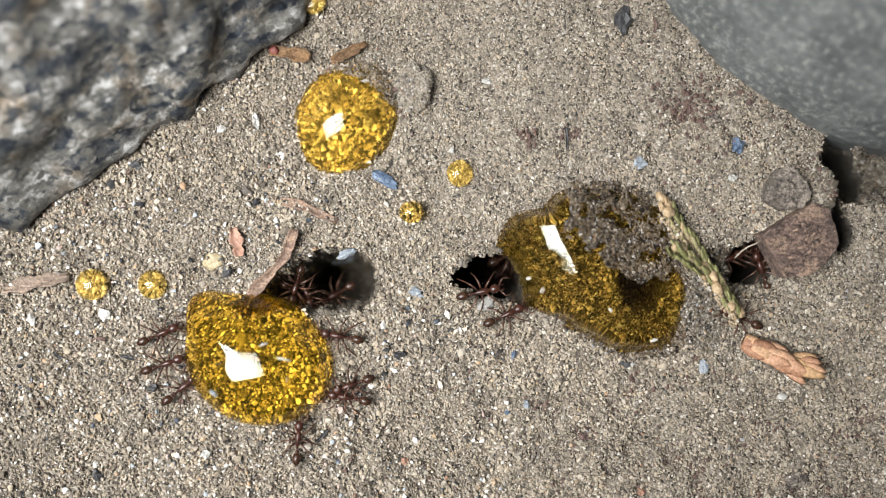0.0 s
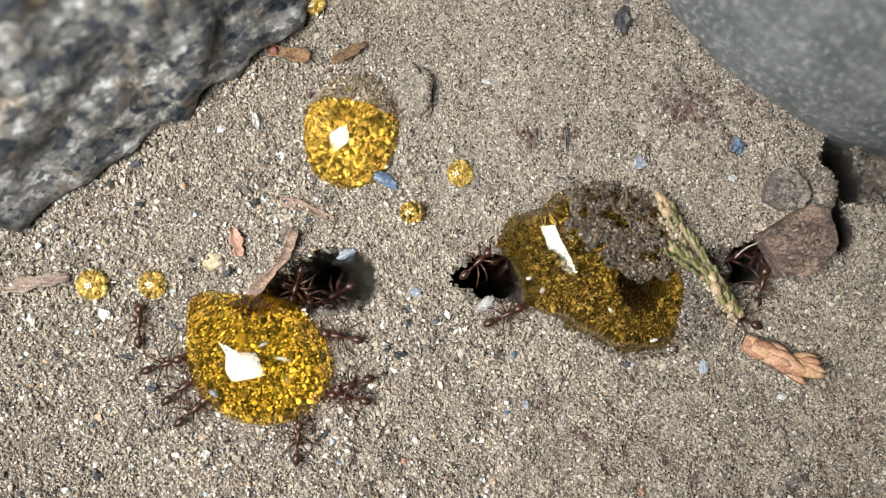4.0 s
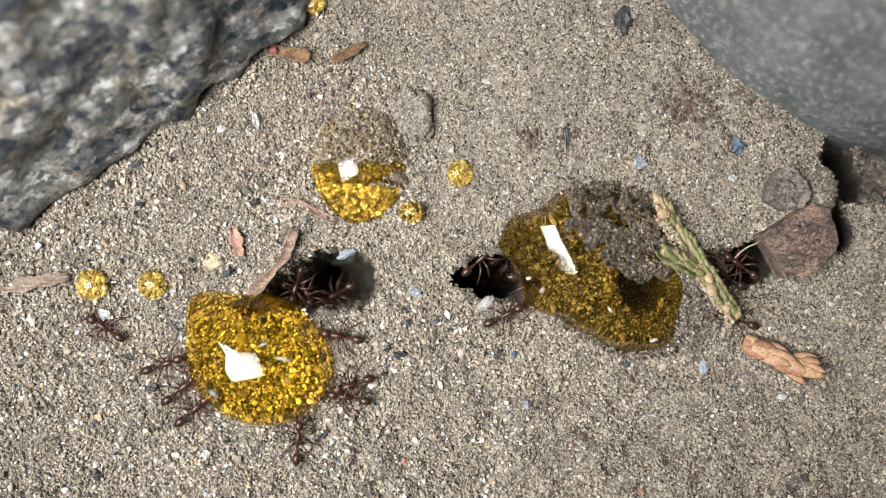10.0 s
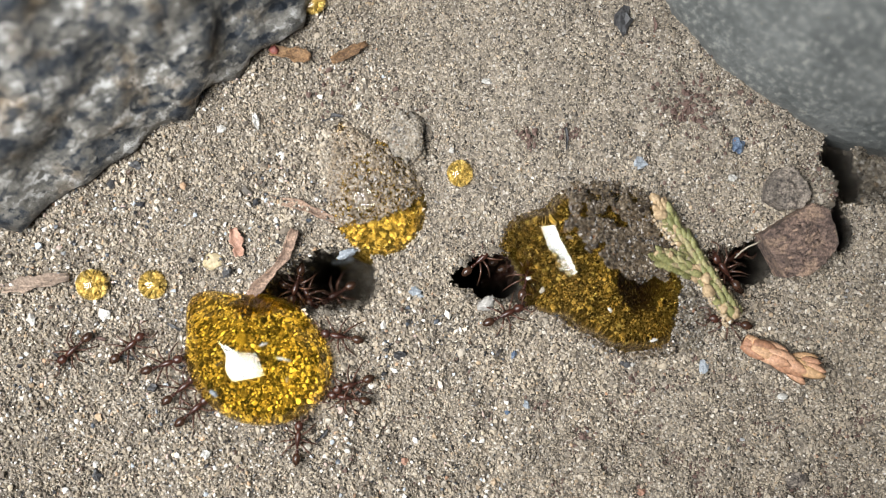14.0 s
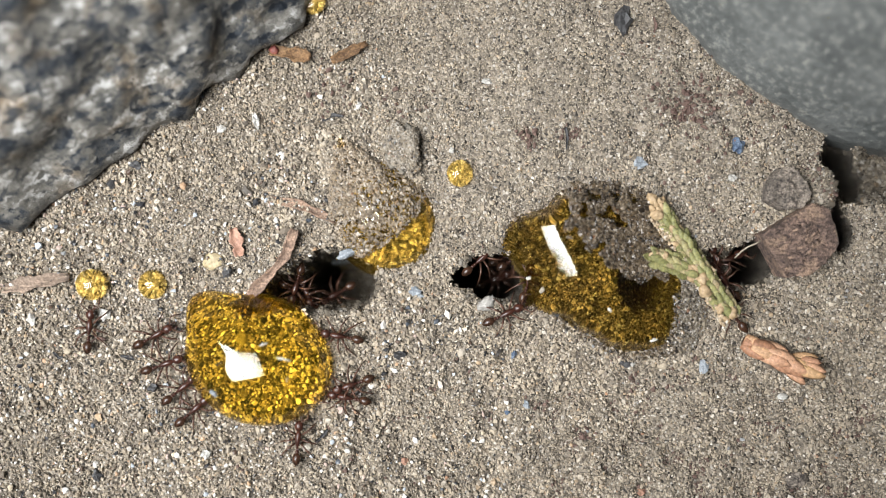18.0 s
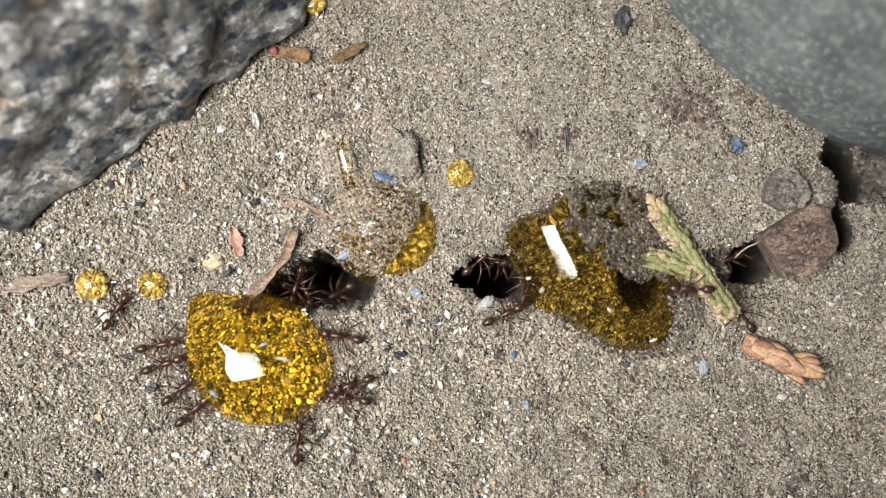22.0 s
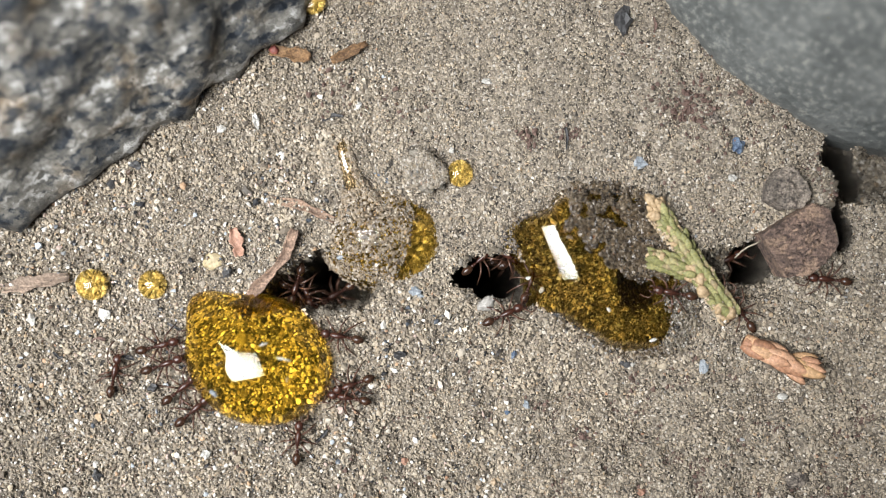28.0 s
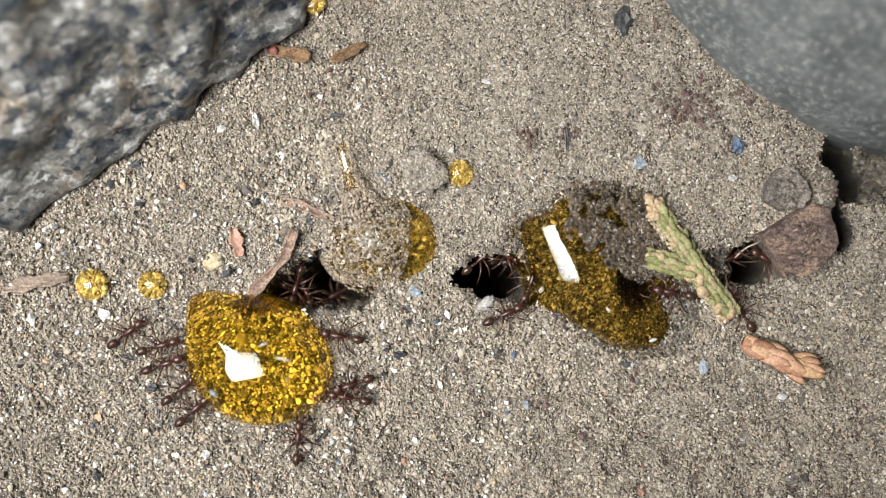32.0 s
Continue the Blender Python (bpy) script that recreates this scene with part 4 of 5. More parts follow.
    # the sandy tail that it draws behind it
    tail = thing("sandy_tail", "sand-crusted honey tail stretching behind the rolling drop", "honey", Matrix.Translation(at(621, 222, -60)), None, "honey drops")
    n, seg = 14, 20
    v, f, c = [], [], []
    for i in range(n):
        s = i / (n - 1)
        w = 13 + 56 * s ** 3.2
        if i == 0:
            w = 3
        for k in range(seg):
            t = 2 * math.pi * k / seg
            v.append(((w * math.cos(t) + 34 * s * s) * U, -150 * s * U, (0.62 * w * math.sin(t)) * U))
    for i in range(n - 1):
        for k in range(seg):
            a, b = i * seg + k, i * seg + (k + 1) % seg
            f.append((a, a + seg, b + seg, b))
    f0 = list(f)
    part("body", mesh_of("body", v, f, M_TAILHONEY), tail)
    g = 1500
    s, t = rs.rand(g) ** 0.6, rs.uniform(-0.1, math.pi + 0.1, g)
    bare = (np.abs(t - 2.0) < 0.75) & (s < 0.6)
    s, t = s[~bare], t[~bare]
    g = len(s)
    w = 13 + 56 * s ** 3.2
    c = np.stack([w * np.cos(t) + 34 * s * s, -150 * s, 0.62 * w * np.sin(t)], 1)
    part("sand_coat", grains_mesh("sand_coat", c, np.clip(rs.lognormal(0.85, 0.3, g), 1.4, 4.6), M_COAT, 8, 1.0), tail, "coat of sand grains stuck to honey")

    shoulder = thing("sandy_shoulder", "tapering sand-crusted honey shoulder behind the rolling drop", "honey", Matrix.Translation(at(640, 222, -60)), None, "honey drops")
    v, f = [], []
    for i in range(n):
        q = i / (n - 1)
        w = 8 + 72 * q ** 0.85
        for k in range(seg):
            t = 2 * math.pi * k / seg
            v.append(((w * math.cos(t) + 30 * q) * U, -130 * q * U, (0.5 * w * math.sin(t)) * U))
    part("body", mesh_of("body", v, f0, M_TAILHONEY), shoulder)
    g = 4200
    q, t = rs.rand(g) ** 0.55, rs.uniform(-0.1, math.pi + 0.1, g)
    w = 8 + 72 * q ** 0.85
    c = np.stack([w * np.cos(t) + 30 * q, -130 * q, 0.5 * w * np.sin(t)], 1)
    part("sand_coat", grains_mesh("sand_coat", c, np.clip(rs.lognormal(0.85, 0.3, g), 1.4, 4.6), M_COAT, 28, 1.0), shoulder, "coat of sand grains stuck to honey")

    clod = thing("sand_clod", "loose grey sand clod pushed along beside the rolling drop", "sand", Matrix.Translation(at(738, 165, 6)), None)
    part("core", lump_mesh("core", 25, 36, 12, M_DUST, 61, 0.5, 1.2, 4, fine=0.14), clod)
    t, q = rs.uniform(0, 2 * math.pi, 3600), np.sqrt(rs.rand(3600))
    q = q * (0.5 + 0.85 * value_noise(500 + 40 * np.cos(t), 500 + 40 * np.sin(t), 24, 62))
    c = np.stack([34 * q * np.cos(t), 46 * q * np.sin(t), 19 * np.sqrt(np.clip(1 - q ** 4 * 0.9, 0, 1)) + 7 * value_noise(300 + 34 * q * np.cos(t), 300 + 46 * q * np.sin(t), 11, 63)], 1)
    part("sand_coat", grains_mesh("sand_coat", c, np.clip(rs.lognormal(0.62, 0.35, 3600), 1.1, 3.8), M_CLOD, 9), clod)
    return roller, tail, clod, drowned, dragged, shoulder


# Low flats of the honey pool: centre, half sizes, turn.
POOL = [(1086, 535, 128, 74, -25), (945, 425, 66, 52, 20), (1085, 425, 112, 84, -22), (1016, 380, 42, 34, 0), (975, 510, 58, 48, -35), (1165, 520, 52, 60, 0), (1015, 462, 92, 96, 0)]


def pool_height(x, y):
    x, y = np.asarray(x, float), np.asarray(y, float)
    wx = x + 14 * (value_noise(x, y, 30, 51) - 0.5)
    wy = y + 14 * (value_noise(x, y, 30, 52) - 0.5)
    dry = np.ones_like(x)
    for px, py, a, b, turn in POOL:
        c, s = math.cos(radians(turn)), math.sin(radians(turn))
        u, v = ((wx - px) * c - (wy - py) * s) / a, ((wx - px) * s + (wy - py) * c) / b
        dry = dry * (1 - 1 / (1 + np.exp(np.clip((np.sqrt(u * u + v * v) - 0.97) * 18, -30, 30))))
    flat = 1 - dry
    ridge = 60 * np.exp(-((x - 1018 - (y - 462) * 0.32) / 66) ** 2 / 2 - ((y - 470) / 165) ** 2 / 2)
    ridge = ridge + 8 * np.exp(-((x - 962) / 34) ** 2 / 2 - ((y - 408) / 40) ** 2 / 2)
    hole = np.exp(-((x - 868) / 50) ** 4 - ((y - 488) / 42) ** 4)
    ripple = 0.5 * (value_noise(x, y, 46, 54) - 0.5)
    return -14 + 22 * flat + (ridge + ripple) * np.clip(flat * 1.6 - 0.6, 0, 1) - 60 * hole


def build_pool():
    ox, oy = 1050.0, 480.0
    xs, ys = np.arange(850, 1262, 5.0), np.arange(300, 662, 5.0)
    gx, gy = np.meshgrid(xs, ys)
    z = np.clip(pool_height(gx, gy), -14, 90)
    s = z
    nx = len(xs)
    v = [((a - ox) * U, (oy - b) * U, c * U) for a, b, c in zip(gx.ravel(), gy.ravel(), z.ravel())]
    inside = (s > -13.5)
    f = []
    for j in range(len(ys) - 1):
        for i in range(nx - 1):
            if inside[j, i] or inside[j + 1, i] or inside[j, i + 1] or inside[j + 1, i + 1]:
                a = j * nx + i
                f.append((a, a + nx, a + nx + 1, a + 1))
    me = mesh_of("honey_pool", v, f, M_DARKHONEY)
    bm = bmesh.new()
    bm.from_mesh(me)
    bmesh.ops.delete(bm, geom=[q for q in bm.verts if not q.link_faces], context="VERTS")
    for _ in range(3):
        bmesh.ops.smooth_vert(bm, verts=bm.verts, factor=0.5, use_axis_z=True)
    bm.to_mesh(me)
    bm.free()
    me.polygons.foreach_set("use_smooth", [True] * len(me.polygons))
    pool = thing("honey_pool", "dark amber honey pool soaking into wet sand", "honey", Matrix.Translation(at(ox, oy, 0)), None, "honey drops")
    me.name = "body"
    part("body", me, pool)
    for k, (x, y, turn) in enumerate(((1152, 600, 20), (1000, 402, 80), (1072, 545, 130), (958, 512, 60), (935, 492, 10))):
        part("floating_crumb", lump_mesh("floating_crumb", 7 - k % 3, 3 + k % 2, 2.5, (M_WHITE, M_STRAW)[k % 2], 90 + k, 0.4, 1.0, 2), pool, "pale crumb afloat on the honey", pose((x - ox) * U, (oy - y) * U, (float(pool_height(x, y)) + 1) * U, 0, 0, turn))

    rs = np.random.RandomState(17)
    x, y = rs.uniform(960, 1230, 19000), rs.uniform(305, 515, 19000)
    edge = ((x - 1100) * 0.86 + (y - 408) * 0.51) / 124, (-(x - 1100) * 0.51 + (y - 408) * 0.86) / 74
    keep = edge[0] ** 2 + edge[1] ** 2 + 0.7 * (value_noise(x, y, 34, 43) - 0.5) + 0.4 * (value_noise(x, y, 12, 47) - 0.5) < 1
    keep = keep & (value_noise(x, y, 16, 48) > 0.20 + 0.25 * np.clip(((x - 1100) * 0.5 - (y - 408) * 0.86 - 20) / 40, 0, 1))
    x, y = x[keep], y[keep]
    z = np.maximum(pool_height(x, y), 0) + 5 * value_noise(x, y, 24, 44) + rs.uniform(-4, 2, len(x))
    c = np.stack([x - ox, oy - y, z], 1)
    thing("wet_sand_crust", "dark wet sand crust floating on the honey pool", "sand", Matrix.Translation(at(ox, oy, 0)), grains_mesh("wet_sand_crust", c, np.clip(rs.lognormal(0.78, 0.40, len(x)), 1.2, 5.5), M_WET, 18), kind="stuff")

    x, y = rs.uniform(1140, 1275, 6000), rs.uniform(455, 625, 6000)
    edge = (x - 1218) / 42, (y - 545) / 66
    keep = edge[0] ** 2 + edge[1] ** 2 + 1.3 * (value_noise(x, y, 26, 45) - 0.5) + 0.5 * rs.rand(len(x)) < 1.2
    x, y = x[keep], y[keep]
    c = np.stack([x - ox, oy - y, 9 + 6 * value_noise(x, y, 22, 46) - 7 * np.clip(edge[0][keep] ** 2 + edge[1][keep] ** 2, 0, 1) + rs.uniform(-3, 4, len(x))], 1)
    hx, hy = rs.uniform(850, 1270, 16000), rs.uniform(300, 650, 16000)
    level = pool_height(hx, hy)
    rim = (level > -13.2) & (level < 2) & (ground_height(hx, hy) > -40) & (rs.rand(16000) < 0.8 * np.clip((hx - 930) / 120, 0.05, 1))
    hx, hy = hx[rim], hy[rim]
    hc = np.stack([hx - CX, CY - hy, ground_height(hx, hy) + rs.uniform(0.5, 3.5, len(hx))], 1)
    tagged(new("damp_sand_rim", grains_mesh("damp_sand_rim", hc, np.clip(rs.lognormal(0.9, 0.35, len(hx)), 1.4, 5), M_WET, 29)), "dark damp sand along the edge of the honey pool", "sand", kind="stuff")
    bank = thing("damp_sand_bank", "damp grey sand creeping over the edge of the honey pool", "sand", Matrix.Translation(at(ox, oy, 0)), grains_mesh("damp_sand_bank", c, np.clip(rs.lognormal(0.65, 0.38, len(x)), 1.1, 4.5), M_DAMP, 19), kind="stuff")
    return pool, bank


# ---- ants ----
def ellipsoid_mesh(name, a, b, c, material, sub=3, taper=0.0, squash=0.0):
    bm = bmesh.new()
    bmesh.ops.create_icosphere(bm, subdivisions=sub, radius=1.0)
    for v in bm.verts:
        p = v.co.copy()
        k = 1 + taper * p.x - squash * p.x * p.x
        v.co = Vector((p.x * a, p.y * b * k, p.z * c * k)) * U
    return mesh_bm(name, bm, material)


HIPS = {"front": (13.0, 4.5), "middle": (5.0, 5.0), "hind": (-2.0, 4.5)}
REACH = {"front": (9, 12, 17, 20, 24, 25), "middle": (-2, 14, -6, 24, -11, 31), "hind": (-9, 12, -19, 20, -30, 27)}


def build_ant(name, label, m):
    """A worker ant facing +x, standing on the ground at its root."""
    ant = thing(name, label, "ant", m, None, "worker ants")
    up = 13.0
    spot = lambda x, y, z: pose(x * U, y * U, z * U)
    thorax = part("thorax", ellipsoid_mesh("thorax", 15.2, 5.3, 5.6, M_ANT, 3, 0.30, 0.12), ant, "", spot(6, 0, up))
    part("petiole", ellipsoid_mesh("petiole", 3.6, 3.0, 4.4, M_ANT, 2), ant, "", spot(-11.5, 0, up - 1))
    part("postpetiole", ellipsoid_mesh("postpetiole", 3.3, 3.5, 4.0, M_ANT, 2), ant, "", spot(-16.5, 0, up - 0.5))
    part("gaster", ellipsoid_mesh("gaster", 11.6, 7.7, 7.4, M_GASTER, 3, 0.12, 0.05), ant, "glossy dark gaster", spot(-29.5, 0, up))
    head = part("head", ellipsoid_mesh("head", 9.8, 8.0, 6.5, M_ANT, 3, -0.08, 0.05), ant, "", spot(29, 0, up))
    for s in (1, -1):
        part("eye", ellipsoid_mesh("eye", 2.1, 1.4, 1.8, M_EYE, 2), head, "black eye", spot(2.2, 6.9 * s, 2.6))
        part("mandible", tube_mesh("mandible", [(0, 0, 0), (4.5, 1.2 * s, -0.6), (8.0, -2.6 * s, -1.2)], [2.1, 1.7, 0.5], M_ANT), head, "", spot(9, 4.2 * s, -2.0))
        part("antenna", tube_mesh("antenna", [(0, 0, 0), (6, 8 * s, 4), (9, 12 * s, 4.5), (16, 12 * s, 1.0), (23, 9 * s, -5.0)], [1.2, 1.05, 1.1, 1.2, 1.6], M_LEG), head, "", spot(7, 3.4 * s, 3.5))
        for kind, (hx, hy) in HIPS.items():
            a, b, c, d, e, f = REACH[kind]
            pts = [(0, 0, -2), (a * 0.35, b * 0.4 * s, 3), (a, b * s, 8.5), (c, d * s, -4), (e, f * s, -up + 0.6)]
            part("leg", tube_mesh("leg", pts, [2.0, 1.9, 1.6, 1.15, 0.75], M_LEG), ant, "", spot(hx, hy * s, up - 2.5))
    return ant


def ant_pose(gx, gy, hx, hy, lift=None, pitch=0.0):
    """Stands an ant so that its gaster and head lie over two places of the plan."""
    x, y = gx + (hx - gx) * 0.52, gy + (hy - gy) * 0.52
    z = max(height_at(x, y), height_at(gx, gy), height_at(hx, hy)) + 2 if lift is None else lift
    return Matrix.Translation(at(x, y, z)) @ pose(0, 0, 0, 0, pitch, turn_of(hx - gx, hy - gy))


STILL = [
    # gaster, head: round the big drop
    (262, 655, 318, 635), (300, 706, 342, 672), (634, 600, 580, 590), (654, 669, 600, 688), (648, 708, 592, 698), (527, 808, 531, 756),
    # in the openings, with their depth
    (534, 478, 520, 526, -62), (508, 506, 545, 532, -80), (618, 508, 580, 530, -130), (560, 548, 538, 506, -84),
    (876, 462, 918, 446, -140), (1256, 472, 1300, 452, -90),
]


# ---- putting the place together ----
build_ground()
build_rocks()
build_litter()
ROLLER, TAIL, CLOD, DROWNED, DRAGGED, SHOULDER = build_drops()
POOL_OB, BANK = build_pool()
TWIG = scaly_twig("mossy_twig", "yellow-green scaly conifer twig with pale tips, lying across the sand", 1305, 566, 1163, 350, 23, 24, M_GREEN, M_TIP, M_STICK, (98, 8, 35, 84, 10), 14, 7, 0.50, 24, 130, 0.40)

FIRST_ANT = build_ant("ant", "reddish-brown worker ant feeding at the honey", ant_pose(*STILL[0]))
for spot in STILL[1:]:
    copy_thing(FIRST_ANT, ant_pose(*spot))
WANDERER = copy_thing(FIRST_ANT, ant_pose(260, 602, 306, 582))
NEWCOMER = copy_thing(FIRST_ANT, ant_pose(326, 740, 357, 713))
RUNNER = copy_thing(FIRST_ANT, ant_pose(250, 612, 308, 592))
RIM_ANT = copy_thing(FIRST_ANT, ant_pose(875, 572, 918, 547))
HOLE_ANT = copy_thing(FIRST_ANT, ant_pose(820, 522, 868, 512))
PIT_ANT = copy_thing(FIRST_ANT, ant_pose(1352, 515, 1340, 470))
TWIG_ANT = copy_thing(FIRST_ANT, ant_pose(1326, 571, 1290, 556))
EDGE_ANT = copy_thing(FIRST_ANT, ant_pose(1345, 495, 1300, 480))
CLIMBER_ONE = copy_thing(FIRST_ANT, ant_pose(850, 470, 880, 500, -200))
CLIMBER_TWO = copy_thing(FIRST_ANT, ant_pose(900, 470, 920, 440, -200))
LATE_ANT = copy_thing(FIRST_ANT, ant_pose(930, 470, 926, 520, -120))
STRANGER = copy_thing(FIRST_ANT, ant_pose(1760, 330, 1700, 350))
for ob, text in ((WANDERER, "reddish-brown worker ant wandering about beside the honey drop"), (NEWCOMER, "reddish-brown worker ant arriving at the honey drop"),
                 (RUNNER, "reddish-brown worker ant running up to the honey drop"), (RIM_ANT, "reddish-brown worker ant at the edge of the honey pool"),
                 (HOLE_ANT, "reddish-brown worker ant climbing along a nest opening"), (PIT_ANT, "reddish-brown worker ant leaving a nest opening by the twig"),
                 (TWIG_ANT, "dark worker ant gripping the end of a twig"), (EDGE_ANT, "dark worker ant tugging at a twig"), (CLIMBER_ONE, "dark worker ant creeping about in a nest opening"), (CLIMBER_TWO, "dark worker ant at the wall of a nest opening"), (LATE_ANT, "dark worker ant climbing out of a nest opening"), (STRANGER, "dusty brown worker ant running to a nest opening")):
    tagged(ob, text)
build_bed()
build_soil_shade()
build_sand()


def ant_rows(spots):
    rows = []
    for t, *s in spots:
        rows.append((t, ant_pose(*s)))
    return rows


def rest_legs(ant):
    return [(o, o.matrix_basis.copy()) for o in ant.children if o.name.startswith("leg")]


def step_legs(ant, spots, stride=26.0):
    """Swings the legs in two sets of three while the ant walks."""
    times = [s[0] for s in spots]
    mids = [((s[1] + s[3]) / 2, (s[2] + s[4]) / 2) for s in spots]
    legs = rest_legs(ant)
    rows = {o: [] for o, _ in legs}
    phase, last = 0.0, None
    t = 0.0
    while t <= SECONDS + 1e-6:
        x, y = np.interp(t, times, [m[0] for m in mids]), np.interp(t, times, [m[1] for m in mids])
        gone = 0.0 if last is None else math.hypot(x - last[0], y - last[1])
        last = (x, y)
        phase += min(gone / stride, 0.5) * math.pi
        size = min(1.0, gone / 3.0)
        for i, (o, rest) in enumerate(legs):
            swing = math.sin(phase + (math.pi if i % 2 else 0)) * 17 * size * (1 if rest.translation.y > 0 else -1)
            rows[o].append((t, rest @ pose(0, 0, 0, 0, 0, swing)))
        t += 0.2
    for o, r in rows.items():
        walk(o, r)


def along(spots):
    """Fills in the walk's first and last moments."""
    spots = list(spots)
    if spots[0][0] > 0:
        spots.insert(0, (0.0, *spots[0][1:]))
    if spots[-1][0] < SECONDS:
        spots.append((SECONDS, *spots[-1][1:]))
    return spots


def roll_rows():
    """Centre of the rolling drop, the angle at which its coat ends, and its heading."""
    rows = []
    for t, x, y, edge, head, sunk in ((0.0, 621, 219, 121, -30, 74), (2.0, 623, 225, 119, -25, 74), (3.5, 627, 237, 114, -16, 75), (6.0, 637, 256, 107, -7, 76), (9.0, 640, 282, 98, -2, 76), (11.0, 647, 311, 78, 2, 75),
                                (13.0, 662, 340, 74, 14, 77), (14.5, 671, 358, 68, 20, 78), (17.0, 678, 376, 66, 34, 80), (19.0, 681, 388, 67, 47, 82), (23.0, 683, 406, 65, 60, 87), (28.0, 683, 419, 66, 76, 90), (32.0, 682, 425, 66, 84, 91)):
        m = Matrix.Translation(at(x, y, -sunk)) @ pose(0, 0, 0, 0, 0, head) @ pose(0, 0, 0, -edge, 0, 0)
        rows.append((t, m, head))
    return rows


def motions():
    walk(ROLLER, [row[:2] for row in roll_rows()])
    walk(DRAGGED, [(t, Matrix.Translation((m.translation.x, m.translation.y, 1.5 * (m.translation.z + 74 * U) - 1 * U)) @ pose(0, 0, 0, 0, 0, head)) for t, m, head in roll_rows()])
    walk(TAIL, [(t, Matrix.Translation(at(x, y, z)) @ pose(0, 0, 0, 0, 0, r)) for t, x, y, z, r in (
        (0.0, 600, 165, -75, 0), (3.0, 603, 150, -60, 0), (6.0, 612, 125, -4, -6), (9.0, 628, 162, 0, -8), (13.0, 604, 206, 4, 12), (16.5, 601, 236, 4, 12), (19.0, 604, 246, 4, 10), (25.0, 605, 246, 2, 8), (32.0, 606, 248, 0, 8))])
    walk(SHOULDER, [(t, Matrix.Translation(at(x, y, z)) @ pose(0, 0, 0, 0, 0, r)) for t, x, y, z, r in (
        (0.0, 625, 190, -75, 0), (3.0, 622, 180, -60, 0), (6.0, 622, 132, -2, -6), (9.0, 628, 168, 0, -8), (13.0, 610, 212, 2, 8), (16.5, 604, 240, 2, 12), (19.0, 606, 256, 0, 12), (22.0, 612, 282, -10, 14), (25.0, 618, 305, -24, 14), (32.0, 625, 330, -36, 14))])
    walk(CLOD, [(t, Matrix.Translation(at(x, y, z)) @ pose(0, 0, 0, 0, 0, r)) for t, x, y, z, r in (
        (0.0, 732, 160, 2, -20), (3.0, 732, 162, 3, -18), (6.0, 735, 175, 5, -10), (9.0, 734, 196, 6, -6), (13.0, 721, 238, 8, -8), (17.0, 712, 262, 8, -8), (21.0, 709, 276, 8, -6), (23.5, 713, 284, 8, -4),
        (24.5, 735, 294, 6, 20), (25.2, 754, 305, 4, 40), (32.0, 754, 306, 4, 40))])
    crystal = bpy.data.objects["blue_crystal"]
    rest = crystal.matrix_basis.copy()
    walk(crystal, [(t, Matrix.Translation((0, 0, z * U)) @ rest) for t, z in ((0.0, 0), (8.5, 0), (11.0, -10), (21.0, -6), (25.5, -6), (28.0, -15), (SECONDS, -14))])
    walk(DROWNED, [(0.0, Matrix.Translation(at(729, 376, 4))), (10.5, Matrix.Translation(at(729, 376, 4))), (12.5, Matrix.Translation(at(729, 378, -34))), (32.0, Matrix.Translation(at(729, 378, -36)))])
    walk(POOL_OB, [(t, Matrix.Translation(at(1050, 480, z)) @ pose(0, 0, 0, 0, r, 0)) for t, z, r in ((0.0, 1, -1.9), (6.0, 0, -2.1), (14.0, -3, -2.8), (23.0, -8, -4.0), (32.0, -13, -5.6))])
    walk(BANK, [(t, Matrix.Translation(at(x, y, z))) for t, x, y, z in ((0.0, 1080, 480, -2), (6.0, 1068, 480, 0), (14.0, 1050, 480, 0), (23.0, 1030, 480, 0), (32.0, 1022, 480, 0))])
    walk(TWIG, [(t, Matrix.Translation(at(x, y, z)) @ pose(0, 0, 0, 0, 0, turn_of(dx, dy)) @ pose(0, 0, 0, r, 0, 0)) for t, x, y, z, dx, dy, r in (
        (0.0, 1308, 566, 20, -142, -214, 50), (6.0, 1306, 566, 20, -143, -215, 44), (10.0, 1304, 566, 20, -144, -215, 34), (14.0, 1302, 565, 20, -146, -216, 20), (19.0, 1298, 564, 20, -147, -216, 8), (32.0, 1297, 563, 20, -149, -214, 0))])

